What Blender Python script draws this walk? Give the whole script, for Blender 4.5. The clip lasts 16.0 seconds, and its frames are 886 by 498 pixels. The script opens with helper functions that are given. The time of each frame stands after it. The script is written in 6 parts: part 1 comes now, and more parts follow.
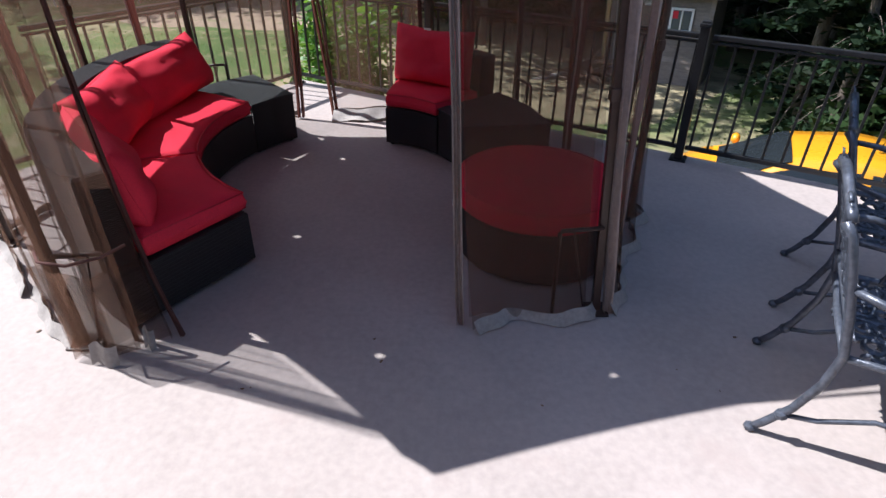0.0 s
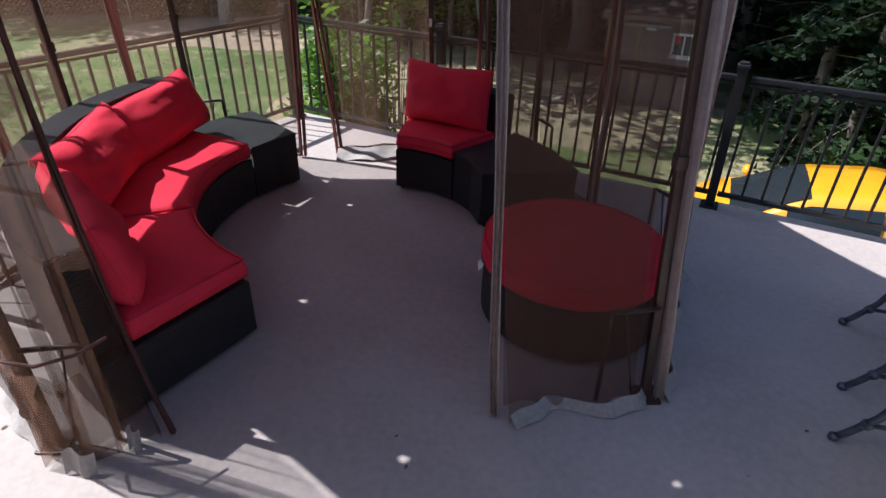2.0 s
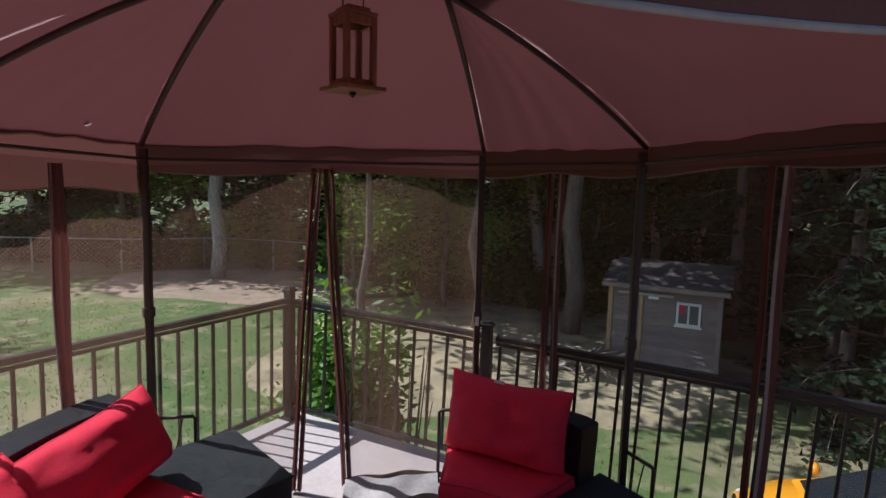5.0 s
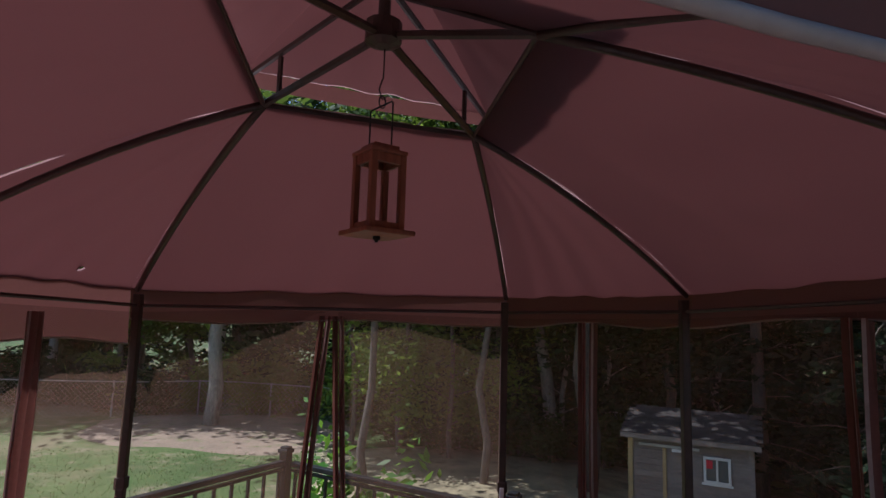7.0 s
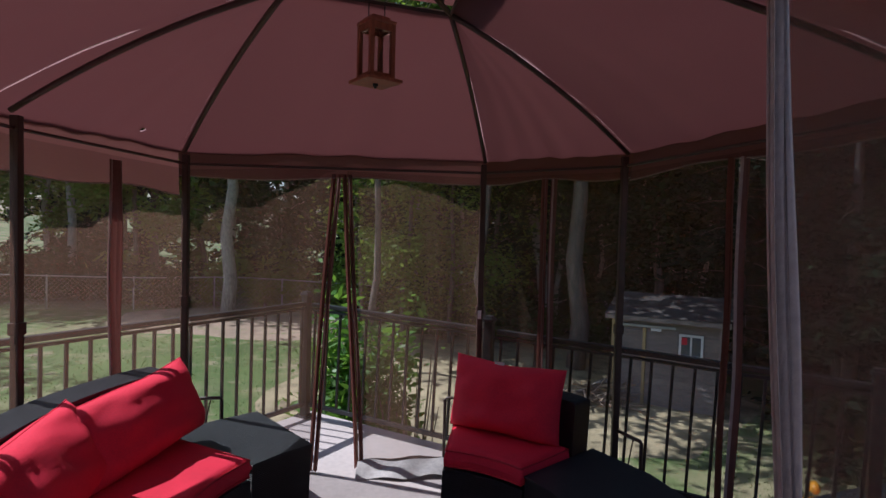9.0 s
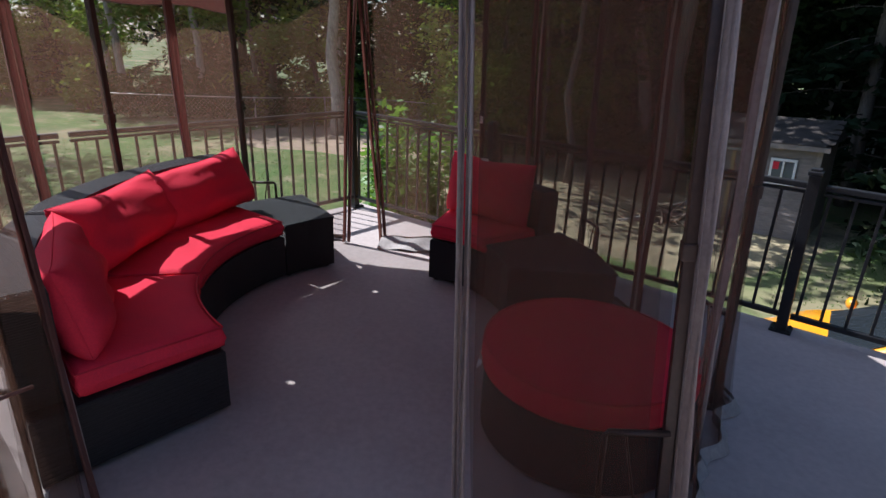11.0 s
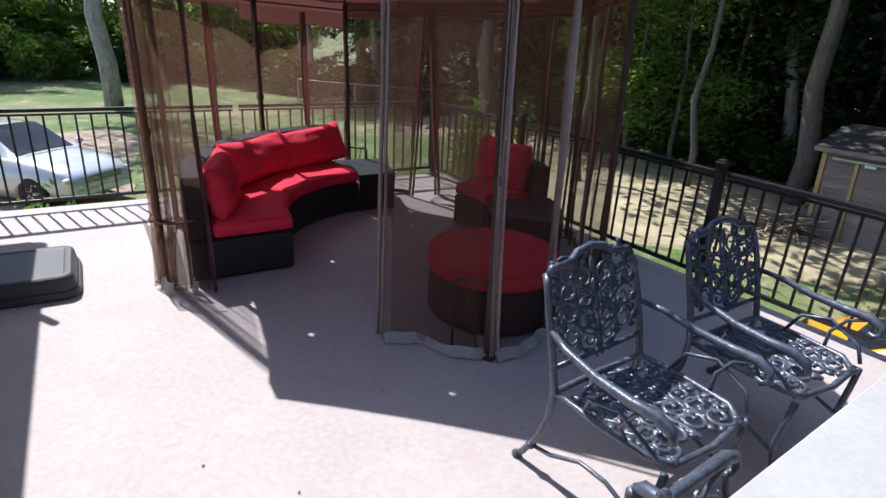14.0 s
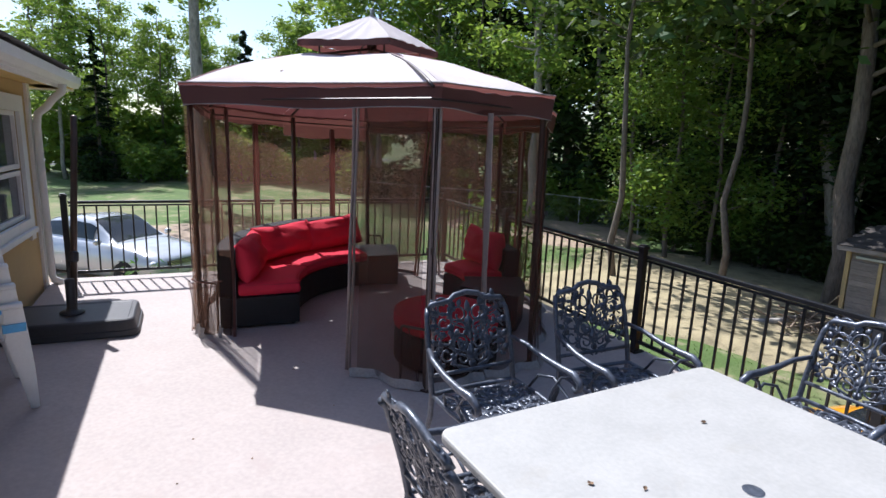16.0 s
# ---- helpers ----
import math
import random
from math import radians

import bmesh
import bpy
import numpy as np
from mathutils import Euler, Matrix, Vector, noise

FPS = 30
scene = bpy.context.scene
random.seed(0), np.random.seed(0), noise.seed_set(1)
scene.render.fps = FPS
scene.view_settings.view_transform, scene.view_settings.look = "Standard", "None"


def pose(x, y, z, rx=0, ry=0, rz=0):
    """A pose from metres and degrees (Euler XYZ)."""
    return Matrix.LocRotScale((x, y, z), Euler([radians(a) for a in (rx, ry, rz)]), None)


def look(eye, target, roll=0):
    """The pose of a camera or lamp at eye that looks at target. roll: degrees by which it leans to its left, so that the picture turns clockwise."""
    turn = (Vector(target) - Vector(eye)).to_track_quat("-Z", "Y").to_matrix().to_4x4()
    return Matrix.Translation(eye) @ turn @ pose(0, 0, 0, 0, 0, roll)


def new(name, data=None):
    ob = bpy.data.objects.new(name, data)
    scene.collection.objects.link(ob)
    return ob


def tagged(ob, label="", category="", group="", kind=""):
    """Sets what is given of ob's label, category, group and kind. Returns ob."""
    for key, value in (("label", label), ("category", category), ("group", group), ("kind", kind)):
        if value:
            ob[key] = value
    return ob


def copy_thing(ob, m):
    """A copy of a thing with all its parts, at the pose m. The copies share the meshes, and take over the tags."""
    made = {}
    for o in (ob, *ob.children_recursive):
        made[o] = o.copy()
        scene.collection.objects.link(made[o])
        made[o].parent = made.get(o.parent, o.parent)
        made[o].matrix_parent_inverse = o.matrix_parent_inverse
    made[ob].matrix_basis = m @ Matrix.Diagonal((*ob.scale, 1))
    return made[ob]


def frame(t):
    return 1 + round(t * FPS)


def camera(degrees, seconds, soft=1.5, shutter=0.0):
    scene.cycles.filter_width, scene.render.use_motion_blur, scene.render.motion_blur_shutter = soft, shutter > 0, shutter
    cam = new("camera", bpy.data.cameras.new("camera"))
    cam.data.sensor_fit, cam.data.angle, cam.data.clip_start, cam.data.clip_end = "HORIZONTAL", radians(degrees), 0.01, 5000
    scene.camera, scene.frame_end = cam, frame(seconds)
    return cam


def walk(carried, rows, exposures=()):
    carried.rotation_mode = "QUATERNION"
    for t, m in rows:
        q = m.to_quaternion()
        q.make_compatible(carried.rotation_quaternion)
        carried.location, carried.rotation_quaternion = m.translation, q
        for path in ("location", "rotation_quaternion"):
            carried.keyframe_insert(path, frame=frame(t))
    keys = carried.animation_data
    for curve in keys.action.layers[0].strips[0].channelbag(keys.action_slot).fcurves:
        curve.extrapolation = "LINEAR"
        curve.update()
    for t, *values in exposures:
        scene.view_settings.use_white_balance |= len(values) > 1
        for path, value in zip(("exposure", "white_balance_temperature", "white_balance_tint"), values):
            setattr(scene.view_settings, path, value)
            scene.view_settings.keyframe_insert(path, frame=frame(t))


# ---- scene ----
cam = camera(74.9, 16.0)
PATH = [
    (0, (0.127, -0.366, 1.588), (0.1, 1.329, 0.527), -1.0),
    (0.5, (0.103, -0.309, 1.58), (0.083, 1.39, 0.525), -0.9),
    (1, (0.096, -0.194, 1.572), (0.078, 1.508, 0.522), -0.7),
    (1.5, (0.066, -0.084, 1.559), (0.053, 1.621, 0.513), -0.6),
    (2, (-0.026, 0.02, 1.634), (-0.022, 1.742, 0.618), -0.3),
    (2.5, (-0.158, 0.125, 1.733), (-0.122, 1.917, 0.845), 0.7),
    (3, (-0.265, 0.211, 1.765), (-0.196, 2.104, 1.122), 1.8),
    (3.5, (-0.291, 0.396, 1.76), (-0.224, 2.331, 1.259), 1.9),
    (3.7, (-0.306, 0.484, 1.727), (-0.235, 2.429, 1.266), 1.7),
    (5.8, (-0.452, 1.384, 1.718), (-0.371, 3.382, 1.683), 1.4),
    (6, (-0.455, 1.406, 1.733), (-0.381, 3.404, 1.766), 1.5),
    (6.5, (-0.471, 1.43, 1.773), (-0.407, 3.421, 1.955), 1.7),
    (7, (-0.487, 1.388, 1.756), (-0.429, 3.372, 2.001), 1.7),
    (7.5, (-0.509, 1.268, 1.702), (-0.452, 3.25, 1.963), 1.6),
    (8, (-0.52, 1.114, 1.654), (-0.467, 3.096, 1.919), 1.6),
    (8.5, (-0.48, 0.957, 1.614), (-0.428, 2.949, 1.784), 1.7),
    (9, (-0.418, 0.777, 1.475), (-0.363, 2.775, 1.399), 1.5),
    (9.5, (-0.311, 0.61, 1.48), (-0.268, 2.576, 1.113), 1.5),
    (10, (-0.102, 0.475, 1.387), (-0.124, 2.402, 0.853), 0.9),
    (10.2, (-0.014, 0.427, 1.407), (-0.091, 2.334, 0.807), 0.7),
    (12.3, (0.933, -0.177, 1.483), (0.288, 1.581, 0.78), 0.3),
    (12.5, (1.023, -0.233, 1.521), (0.347, 1.511, 0.813), -0.0),
    (13, (1.241, -0.43, 1.522), (0.517, 1.298, 0.821), 1.0),
    (13.5, (1.466, -0.693, 1.533), (0.718, 1.03, 0.846), 1.8),
    (14, (1.738, -0.889, 1.595), (0.918, 0.797, 0.901), 1.9),
    (14.5, (2.063, -1.042, 1.664), (1.175, 0.613, 0.979), 1.8),
    (15, (2.363, -1.171, 1.635), (1.381, 0.443, 0.977), 1.8),
    (15.5, (2.646, -1.297, 1.657), (1.615, 0.304, 1.047), 1.8),
    (16, (2.912, -1.386, 1.673), (1.831, 0.255, 1.299), 1.5),
]
walk(cam, [(t, look(eye, target, roll)) for t, eye, target, roll in PATH], [(0, 0.68, 6000, 11), (3.5, 0.54, 5900, 10), (7, 0.2, 5650, 12), (10, 0.38, 5750, 12), (12.5, 0.7, 5950, 12), (16, 0.58, 5950, 11)])

# ---- world, sun ----
SUN_TO = Vector((-0.95, 0.31, 0)).normalized()
SUN_EL = radians(55.5)
world = bpy.data.worlds.new("world")
scene.world = world
world.use_nodes = True
wn = world.node_tree
sky = wn.nodes.new("ShaderNodeTexSky")
sky.sky_type, sky.sun_disc = "NISHITA", False
sky.sun_elevation, sky.sun_rotation = SUN_EL, math.atan2(SUN_TO.x, SUN_TO.y)
wn.links.new(sky.outputs[0], wn.nodes["Background"].inputs[0])
wn.nodes["Background"].inputs[1].default_value = 0.122
sun_data = bpy.data.lights.new("sun", "SUN")
sun_data.energy, sun_data.angle, sun_data.color = 5.0, radians(0.5), (1.0, 0.96, 0.91)
sun = new("sun", sun_data)
sun_from = SUN_TO * math.cos(SUN_EL) + Vector((0, 0, math.sin(SUN_EL)))
sun.matrix_world = look(sun_from * 60, (0, 0, 0))


# ---- materials ----
def mat(name, color, rough=0.6, metal=0.0, vary=0.15, scale=6.0, fine=60.0, bump=0.1, bscale=80.0, spec=0.5, objvary=0.0, hue=0.0, islands=False, stretch=(1, 1, 1), coat=0.0, stain=None):
    """Principled surface with blotches at two scales and fine relief."""
    m = bpy.data.materials.new(name)
    m.use_nodes = True
    nt = m.node_tree
    L = nt.links.new
    b = nt.nodes["Principled BSDF"]
    tc = nt.nodes.new("ShaderNodeTexCoord")
    mp = nt.nodes.new("ShaderNodeMapping")
    mp.inputs["Scale"].default_value = stretch
    L(tc.outputs["Object"], mp.inputs[0])
    n1 = nt.nodes.new("ShaderNodeTexNoise")
    n1.inputs["Scale"].default_value, n1.inputs["Detail"].default_value = scale, 5
    n2 = nt.nodes.new("ShaderNodeTexNoise")
    n2.inputs["Scale"].default_value, n2.inputs["Detail"].default_value = fine, 4
    L(mp.outputs[0], n1.inputs["Vector"]), L(mp.outputs[0], n2.inputs["Vector"])
    add = nt.nodes.new("ShaderNodeMath")
    add.operation = "ADD"
    L(n1.outputs["Fac"], add.inputs[0]), L(n2.outputs["Fac"], add.inputs[1])
    rng = nt.nodes.new("ShaderNodeMapRange")
    rng.inputs["From Min"].default_value, rng.inputs["From Max"].default_value = 0.7, 1.3
    rng.inputs["To Min"].default_value, rng.inputs["To Max"].default_value = 1 - vary, 1 + vary
    L(add.outputs[0], rng.inputs["Value"])
    val = rng.outputs[0]
    hsv = nt.nodes.new("ShaderNodeHueSaturation")
    hsv.inputs["Color"].default_value = (*color, 1)
    if objvary or islands:
        src = nt.nodes.new("ShaderNodeNewGeometry") if islands else nt.nodes.new("ShaderNodeObjectInfo")
        r2 = nt.nodes.new("ShaderNodeMapRange")
        r2.inputs["To Min"].default_value, r2.inputs["To Max"].default_value = 1 - objvary, 1 + objvary
        out = src.outputs["Random Per Island"] if islands else src.outputs["Random"]
        L(out, r2.inputs["Value"])
        mul = nt.nodes.new("ShaderNodeMath")
        mul.operation = "MULTIPLY"
        L(val, mul.inputs[0]), L(r2.outputs[0], mul.inputs[1])
        val = mul.outputs[0]
        if hue:
            r3 = nt.nodes.new("ShaderNodeMapRange")
            r3.inputs["To Min"].default_value, r3.inputs["To Max"].default_value = 0.5 - hue, 0.5 + hue
            L(out, r3.inputs["Value"]), L(r3.outputs[0], hsv.inputs["Hue"])
    L(val, hsv.inputs["Value"])
    col = hsv.outputs[0]
    if stain:
        n3 = nt.nodes.new("ShaderNodeTexNoise")
        n3.inputs["Scale"].default_value, n3.inputs["Detail"].default_value, n3.inputs["Roughness"].default_value = stain[1], 7, 0.65
        L(mp.outputs[0], n3.inputs["Vector"])
        r4 = nt.nodes.new("ShaderNodeMapRange")
        r4.inputs["From Min"].default_value, r4.inputs["From Max"].default_value = stain[2], stain[3]
        L(n3.outputs["Fac"], r4.inputs["Value"])
        mx = nt.nodes.new("ShaderNodeMix")
        mx.data_type = "RGBA"
        L(r4.outputs[0], mx.inputs[0]), L(col, mx.inputs[6])
        mx.inputs[7].default_value = (*stain[0], 1)
        col = mx.outputs[2]
    L(col, b.inputs["Base Color"])
    rr = nt.nodes.new("ShaderNodeMapRange")
    rr.inputs["To Min"].default_value, rr.inputs["To Max"].default_value = max(0.02, rough - 0.1), min(1, rough + 0.1)
    L(n1.outputs["Fac"], rr.inputs["Value"]), L(rr.outputs[0], b.inputs["Roughness"])
    b.inputs["Metallic"].default_value = metal
    b.inputs["Specular IOR Level"].default_value = spec
    b.inputs["Coat Weight"].default_value = coat
    if bump:
        nb = nt.nodes.new("ShaderNodeTexNoise")
        nb.inputs["Scale"].default_value, nb.inputs["Detail"].default_value = bscale, 6
        L(mp.outputs[0], nb.inputs["Vector"])
        bp = nt.nodes.new("ShaderNodeBump")
        bp.inputs["Strength"].default_value, bp.inputs["Distance"].default_value = bump, 0.02
        L(nb.outputs["Fac"], bp.inputs["Height"]), L(bp.outputs[0], b.inputs["Normal"])
    return m


def thin(m, share, color):
    """Let part of the light through a cloth or leaf."""
    nt = m.node_tree
    b = nt.nodes["Principled BSDF"]
    tr = nt.nodes.new("ShaderNodeBsdfTranslucent")
    tr.inputs[0].default_value = (*color, 1)
    mx = nt.nodes.new("ShaderNodeMixShader")
    mx.inputs[0].default_value = share
    out = nt.nodes["Material Output"]
    nt.links.new(b.outputs[0], mx.inputs[1]), nt.links.new(tr.outputs[0], mx.inputs[2])
    nt.links.new(mx.outputs[0], out.inputs[0])
    return m


def mesh_net(name, color, open_share):
    """Fine insect netting: an open share of clear holes between threads."""
    m = mat(name, color, 0.8, vary=0.12, scale=3, bump=0)
    nt = m.node_tree
    b = nt.nodes["Principled BSDF"]
    tr = nt.nodes.new("ShaderNodeBsdfTransparent")
    dl = nt.nodes.new("ShaderNodeBsdfTranslucent")
    dl.inputs[0].default_value = (*color, 1)
    m1, m2 = nt.nodes.new("ShaderNodeMixShader"), nt.nodes.new("ShaderNodeMixShader")
    m1.inputs[0].default_value = 0.7
    nt.links.new(b.outputs[0], m1.inputs[1]), nt.links.new(dl.outputs[0], m1.inputs[2])
    nz = nt.nodes.new("ShaderNodeTexNoise")
    nz.inputs["Scale"].default_value = 2.2
    rg = nt.nodes.new("ShaderNodeMapRange")
    rg.inputs["To Min"].default_value, rg.inputs["To Max"].default_value = open_share - 0.08, open_share + 0.08
    nt.links.new(nz.outputs["Fac"], rg.inputs["Value"]), nt.links.new(rg.outputs[0], m2.inputs[0])
    nt.links.new(m1.outputs[0], m2.inputs[1]), nt.links.new(tr.outputs[0], m2.inputs[2])
    nt.links.new(m2.outputs[0], nt.nodes["Material Output"].inputs[0])
    return m


def weave(m, sx, sz, depth):
    """Interlaced strands for wicker."""
    nt = m.node_tree
    L = nt.links.new
    tc = nt.nodes.new("ShaderNodeTexCoord")
    ck = nt.nodes.new("ShaderNodeTexBrick")
    ck.inputs["Scale"].default_value = 1.0
    ck.inputs["Brick Width"].default_value, ck.inputs["Row Height"].default_value = sx, sz
    ck.inputs["Mortar Size"].default_value, ck.inputs["Mortar Smooth"].default_value = sz * 0.25, 1.0
    ck.inputs["Color1"].default_value, ck.inputs["Color2"].default_value = (1, 1, 1, 1), (0.75, 0.75, 0.75, 1)
    ck.inputs["Mortar"].default_value = (0, 0, 0, 1)
    L(tc.outputs["UV"], ck.inputs["Vector"])
    bp = nt.nodes.new("ShaderNodeBump")
    bp.inputs["Strength"].default_value, bp.inputs["Distance"].default_value = depth, 0.006
    L(ck.outputs["Color"], bp.inputs["Height"]), L(bp.outputs[0], nt.nodes["Principled BSDF"].inputs["Normal"])
    return m


M = {}
M["deck"] = mat("deck_coating", (0.425, 0.367, 0.347), 0.75, vary=0.1, scale=2.2, fine=35, bump=0.25, bscale=14, stain=((0.4, 0.33, 0.31), 3.5, 0.56, 0.78))
M["slab"] = mat("concrete_side", (0.4, 0.37, 0.34), 0.85, bump=0.3)
M["fence"] = mat("black_powder_coat", (0.018, 0.018, 0.02), 0.38, vary=0.3, scale=9, bump=0.05)
M["bronze"] = mat("brown_powder_coat", (0.055, 0.03, 0.024), 0.42, vary=0.25, scale=12, bump=0.05)
# one cloth in two colours: top paled for sun glare, underside darkened as shade
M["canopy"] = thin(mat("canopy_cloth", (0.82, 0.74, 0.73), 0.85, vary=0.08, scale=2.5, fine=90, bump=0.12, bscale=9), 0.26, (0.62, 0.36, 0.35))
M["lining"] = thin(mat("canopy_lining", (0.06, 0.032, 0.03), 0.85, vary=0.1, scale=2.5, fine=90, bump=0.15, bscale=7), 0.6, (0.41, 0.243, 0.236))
M["valance"] = thin(mat("valance_cloth", (0.11, 0.053, 0.048), 0.85, vary=0.1, scale=4, fine=90, bump=0.12, bscale=9), 0.2, (0.4, 0.15, 0.13))
M["piping"] = mat("pale_piping", (0.32, 0.28, 0.265), 0.8, bump=0)
M["drape"] = thin(mat("drape_cloth", (0.15, 0.07, 0.06), 0.8, vary=0.2, scale=8, bump=0.1), 0.25, (0.3, 0.11, 0.085))
M["strip"] = mat("zip_tape", (0.4, 0.32, 0.29), 0.75, vary=0.15, scale=20, bump=0.1)
M["hem"] = mat("net_hem", (0.38, 0.35, 0.335), 0.8, vary=0.15, scale=15, bump=0.1)
M["net"] = mesh_net("brown_net", (0.22, 0.123, 0.085), 0.65)
M["netfold"] = mesh_net("brown_net_folded_double", (0.22, 0.123, 0.085), 0.42)
M["wicker"] = weave(mat("black_wicker", (0.022, 0.02, 0.022), 0.5, vary=0.25, scale=30, bump=0), 0.03, 0.009, 0.9)
M["wicker_top"] = weave(mat("dark_wicker_top", (0.03, 0.034, 0.036), 0.45, vary=0.25, scale=30, bump=0), 0.03, 0.009, 0.7)
M["red"] = mat("red_cushion_cloth", (0.84, 0.034, 0.075), 0.75, vary=0.1, scale=7, fine=140, bump=0.25, bscale=260, spec=0.3)
M["redpipe"] = mat("red_piping", (0.66, 0.02, 0.045), 0.7, bump=0)
M["iron"] = mat("cast_aluminium", (0.095, 0.107, 0.138), 0.34, 0.3, vary=0.35, scale=25, bump=0.1, bscale=60, stain=((0.16, 0.15, 0.14), 30, 0.6, 0.8))
M["stone"] = mat("pale_stone_top", (0.41, 0.4, 0.385), 0.5, vary=0.08, scale=6, fine=50, bump=0.08, stain=((0.36, 0.335, 0.3), 4.5, 0.58, 0.85))
M["plastic"] = mat("grey_black_plastic", (0.05, 0.048, 0.055), 0.5, vary=0.15, bump=0.1, bscale=200)
M["pole"] = mat("brown_pole", (0.09, 0.06, 0.05), 0.4, 0.3, bump=0.05)
M["white"] = mat("white_plastic", (0.75, 0.76, 0.78), 0.4, vary=0.04, bump=0.04)
M["blue"] = mat("blue_tape", (0.1, 0.4, 0.75), 0.5, bump=0)
M["tag"] = mat("white_tag", (0.8, 0.8, 0.8), 0.7, bump=0)
M["cedar"] = mat("cedar_wood", (0.3, 0.105, 0.055), 0.5, vary=0.3, scale=10, bump=0.15, bscale=40, stretch=(1, 1, 0.15))
M["black"] = mat("black_metal", (0.012, 0.012, 0.012), 0.45, bump=0)
M["rubber"] = mat("rubber", (0.02, 0.02, 0.02), 0.8, bump=0.1)
M["stucco"] = mat("tan_siding", (0.5, 0.36, 0.17), 0.85, vary=0.08, scale=3, bump=0.4, bscale=90)
M["trim"] = mat("white_trim", (0.78, 0.77, 0.75), 0.55, vary=0.05, bump=0.05)
M["soffit"] = mat("tan_soffit", (0.62, 0.42, 0.16), 0.8, bump=0.05)
M["shingle"] = mat("roof_shingle", (0.06, 0.05, 0.046), 0.9, vary=0.3, scale=6, objvary=0.25, islands=True, bump=0.4, bscale=120)
M["shed"] = mat("weathered_siding", (0.24, 0.2, 0.178), 0.85, vary=0.25, scale=6, objvary=0.15, stretch=(1, 1, 4), bump=0.3, bscale=40)
M["shedtrim"] = mat("honey_wood_post", (0.42, 0.3, 0.14), 0.7, vary=0.25, bump=0.2, stretch=(1, 1, 0.2))
M["bark"] = mat("bark", (0.15, 0.12, 0.1), 0.95, vary=0.4, scale=9, fine=30, bump=1.0, bscale=26, stretch=(1, 1, 0.25))
M["palebark"] = mat("pale_bark", (0.34, 0.31, 0.28), 0.9, vary=0.35, scale=7, fine=25, bump=0.8, bscale=20, stretch=(1, 1, 0.3), stain=((0.12, 0.1, 0.085), 5, 0.55, 0.7))
M["leaf"] = thin(mat("broad_leaf", (0.12, 0.2, 0.04), 0.5, spec=0.3, vary=0.1, objvary=0.5, hue=0.035, islands=True, bump=0), 0.45, (0.27, 0.38, 0.055))
# shaded copy of the broad leaf: deep woodland shade put into its colour
M["leafshade"] = thin(mat("dark_leaf", (0.027, 0.048, 0.016), 0.6, spec=0.12, vary=0.1, objvary=0.5, hue=0.03, islands=True, bump=0), 0.15, (0.04, 0.08, 0.015))
M["leafmid"] = thin(mat("woodland_leaf", (0.05, 0.085, 0.022), 0.55, spec=0.25, vary=0.1, objvary=0.5, hue=0.035, islands=True, bump=0), 0.35, (0.13, 0.19, 0.03))
# the dark stain paints dappled tree shade into the straw
M["straw"] = mat("dry_straw_grass", (0.36, 0.3, 0.18), 0.95, vary=0.3, scale=1.6, fine=30, bump=0.6, bscale=40, stain=((0.12, 0.105, 0.06), 1.3, 0.5, 0.7))
# needles dulled for the deep shade the conifers stand in
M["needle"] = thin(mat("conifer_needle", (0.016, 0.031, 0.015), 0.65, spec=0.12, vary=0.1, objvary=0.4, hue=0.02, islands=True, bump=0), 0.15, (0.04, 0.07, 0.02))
M["shrub"] = thin(mat("bright_shrub_leaf", (0.09, 0.2, 0.03), 0.5, vary=0.1, objvary=0.4, hue=0.02, islands=True, bump=0), 0.4, (0.2, 0.36, 0.04))
M["grassblade"] = thin(mat("grass_blade", (0.085, 0.15, 0.035), 0.6, vary=0.2, objvary=0.4, hue=0.03, islands=True, bump=0), 0.35, (0.15, 0.25, 0.04))
M["dryleaf"] = mat("dry_leaf", (0.16, 0.1, 0.06), 0.8, objvary=0.4, bump=0)
M["brush"] = mat("cut_branch", (0.24, 0.18, 0.13), 0.9, objvary=0.3, vary=0.3, bump=0.3)
M["galv"] = mat("galvanised_steel", (0.42, 0.43, 0.43), 0.45, 0.7, bump=0.05)
M["silver"] = mat("silver_car_paint", (0.6, 0.62, 0.66), 0.22, 0.25, vary=0.02, bump=0, coat=0.8)
M["yellow"] = mat("orange_yellow_paint", (0.85, 0.36, 0.015), 0.3, 0.0, vary=0.03, bump=0, coat=0.8)
M["asphalt"] = mat("asphalt", (0.16, 0.155, 0.15), 0.9, bump=0.3)
M["chrome"] = mat("chrome", (0.7, 0.7, 0.7), 0.15, 1.0, bump=0, vary=0.02)
M["lamp"] = mat("headlight_lens", (0.75, 0.77, 0.8), 0.1, 0.2, bump=0, vary=0.02)
M["red_lens"] = mat("red_lens", (0.4, 0.01, 0.01), 0.15, bump=0)


def glass(name, tint, rough=0.02, dark=False):
    m = bpy.data.materials.new(name)
    m.use_nodes = True
    b = m.node_tree.nodes["Principled BSDF"]
    b.inputs["Base Color"].default_value = (*tint, 1)
    b.inputs["Roughness"].default_value = rough
    if not dark:
        b.inputs["Transmission Weight"].default_value = 1.0
        b.inputs["IOR"].default_value = 1.1
    return m


M["pane"] = glass("clear_pane", (0.95, 0.96, 0.96))
M["carglass"] = glass("tinted_car_glass", (0.02, 0.025, 0.03), 0.05, True)
M["winglass"] = glass("house_window_glass", (0.09, 0.1, 0.12), 0.04, True)


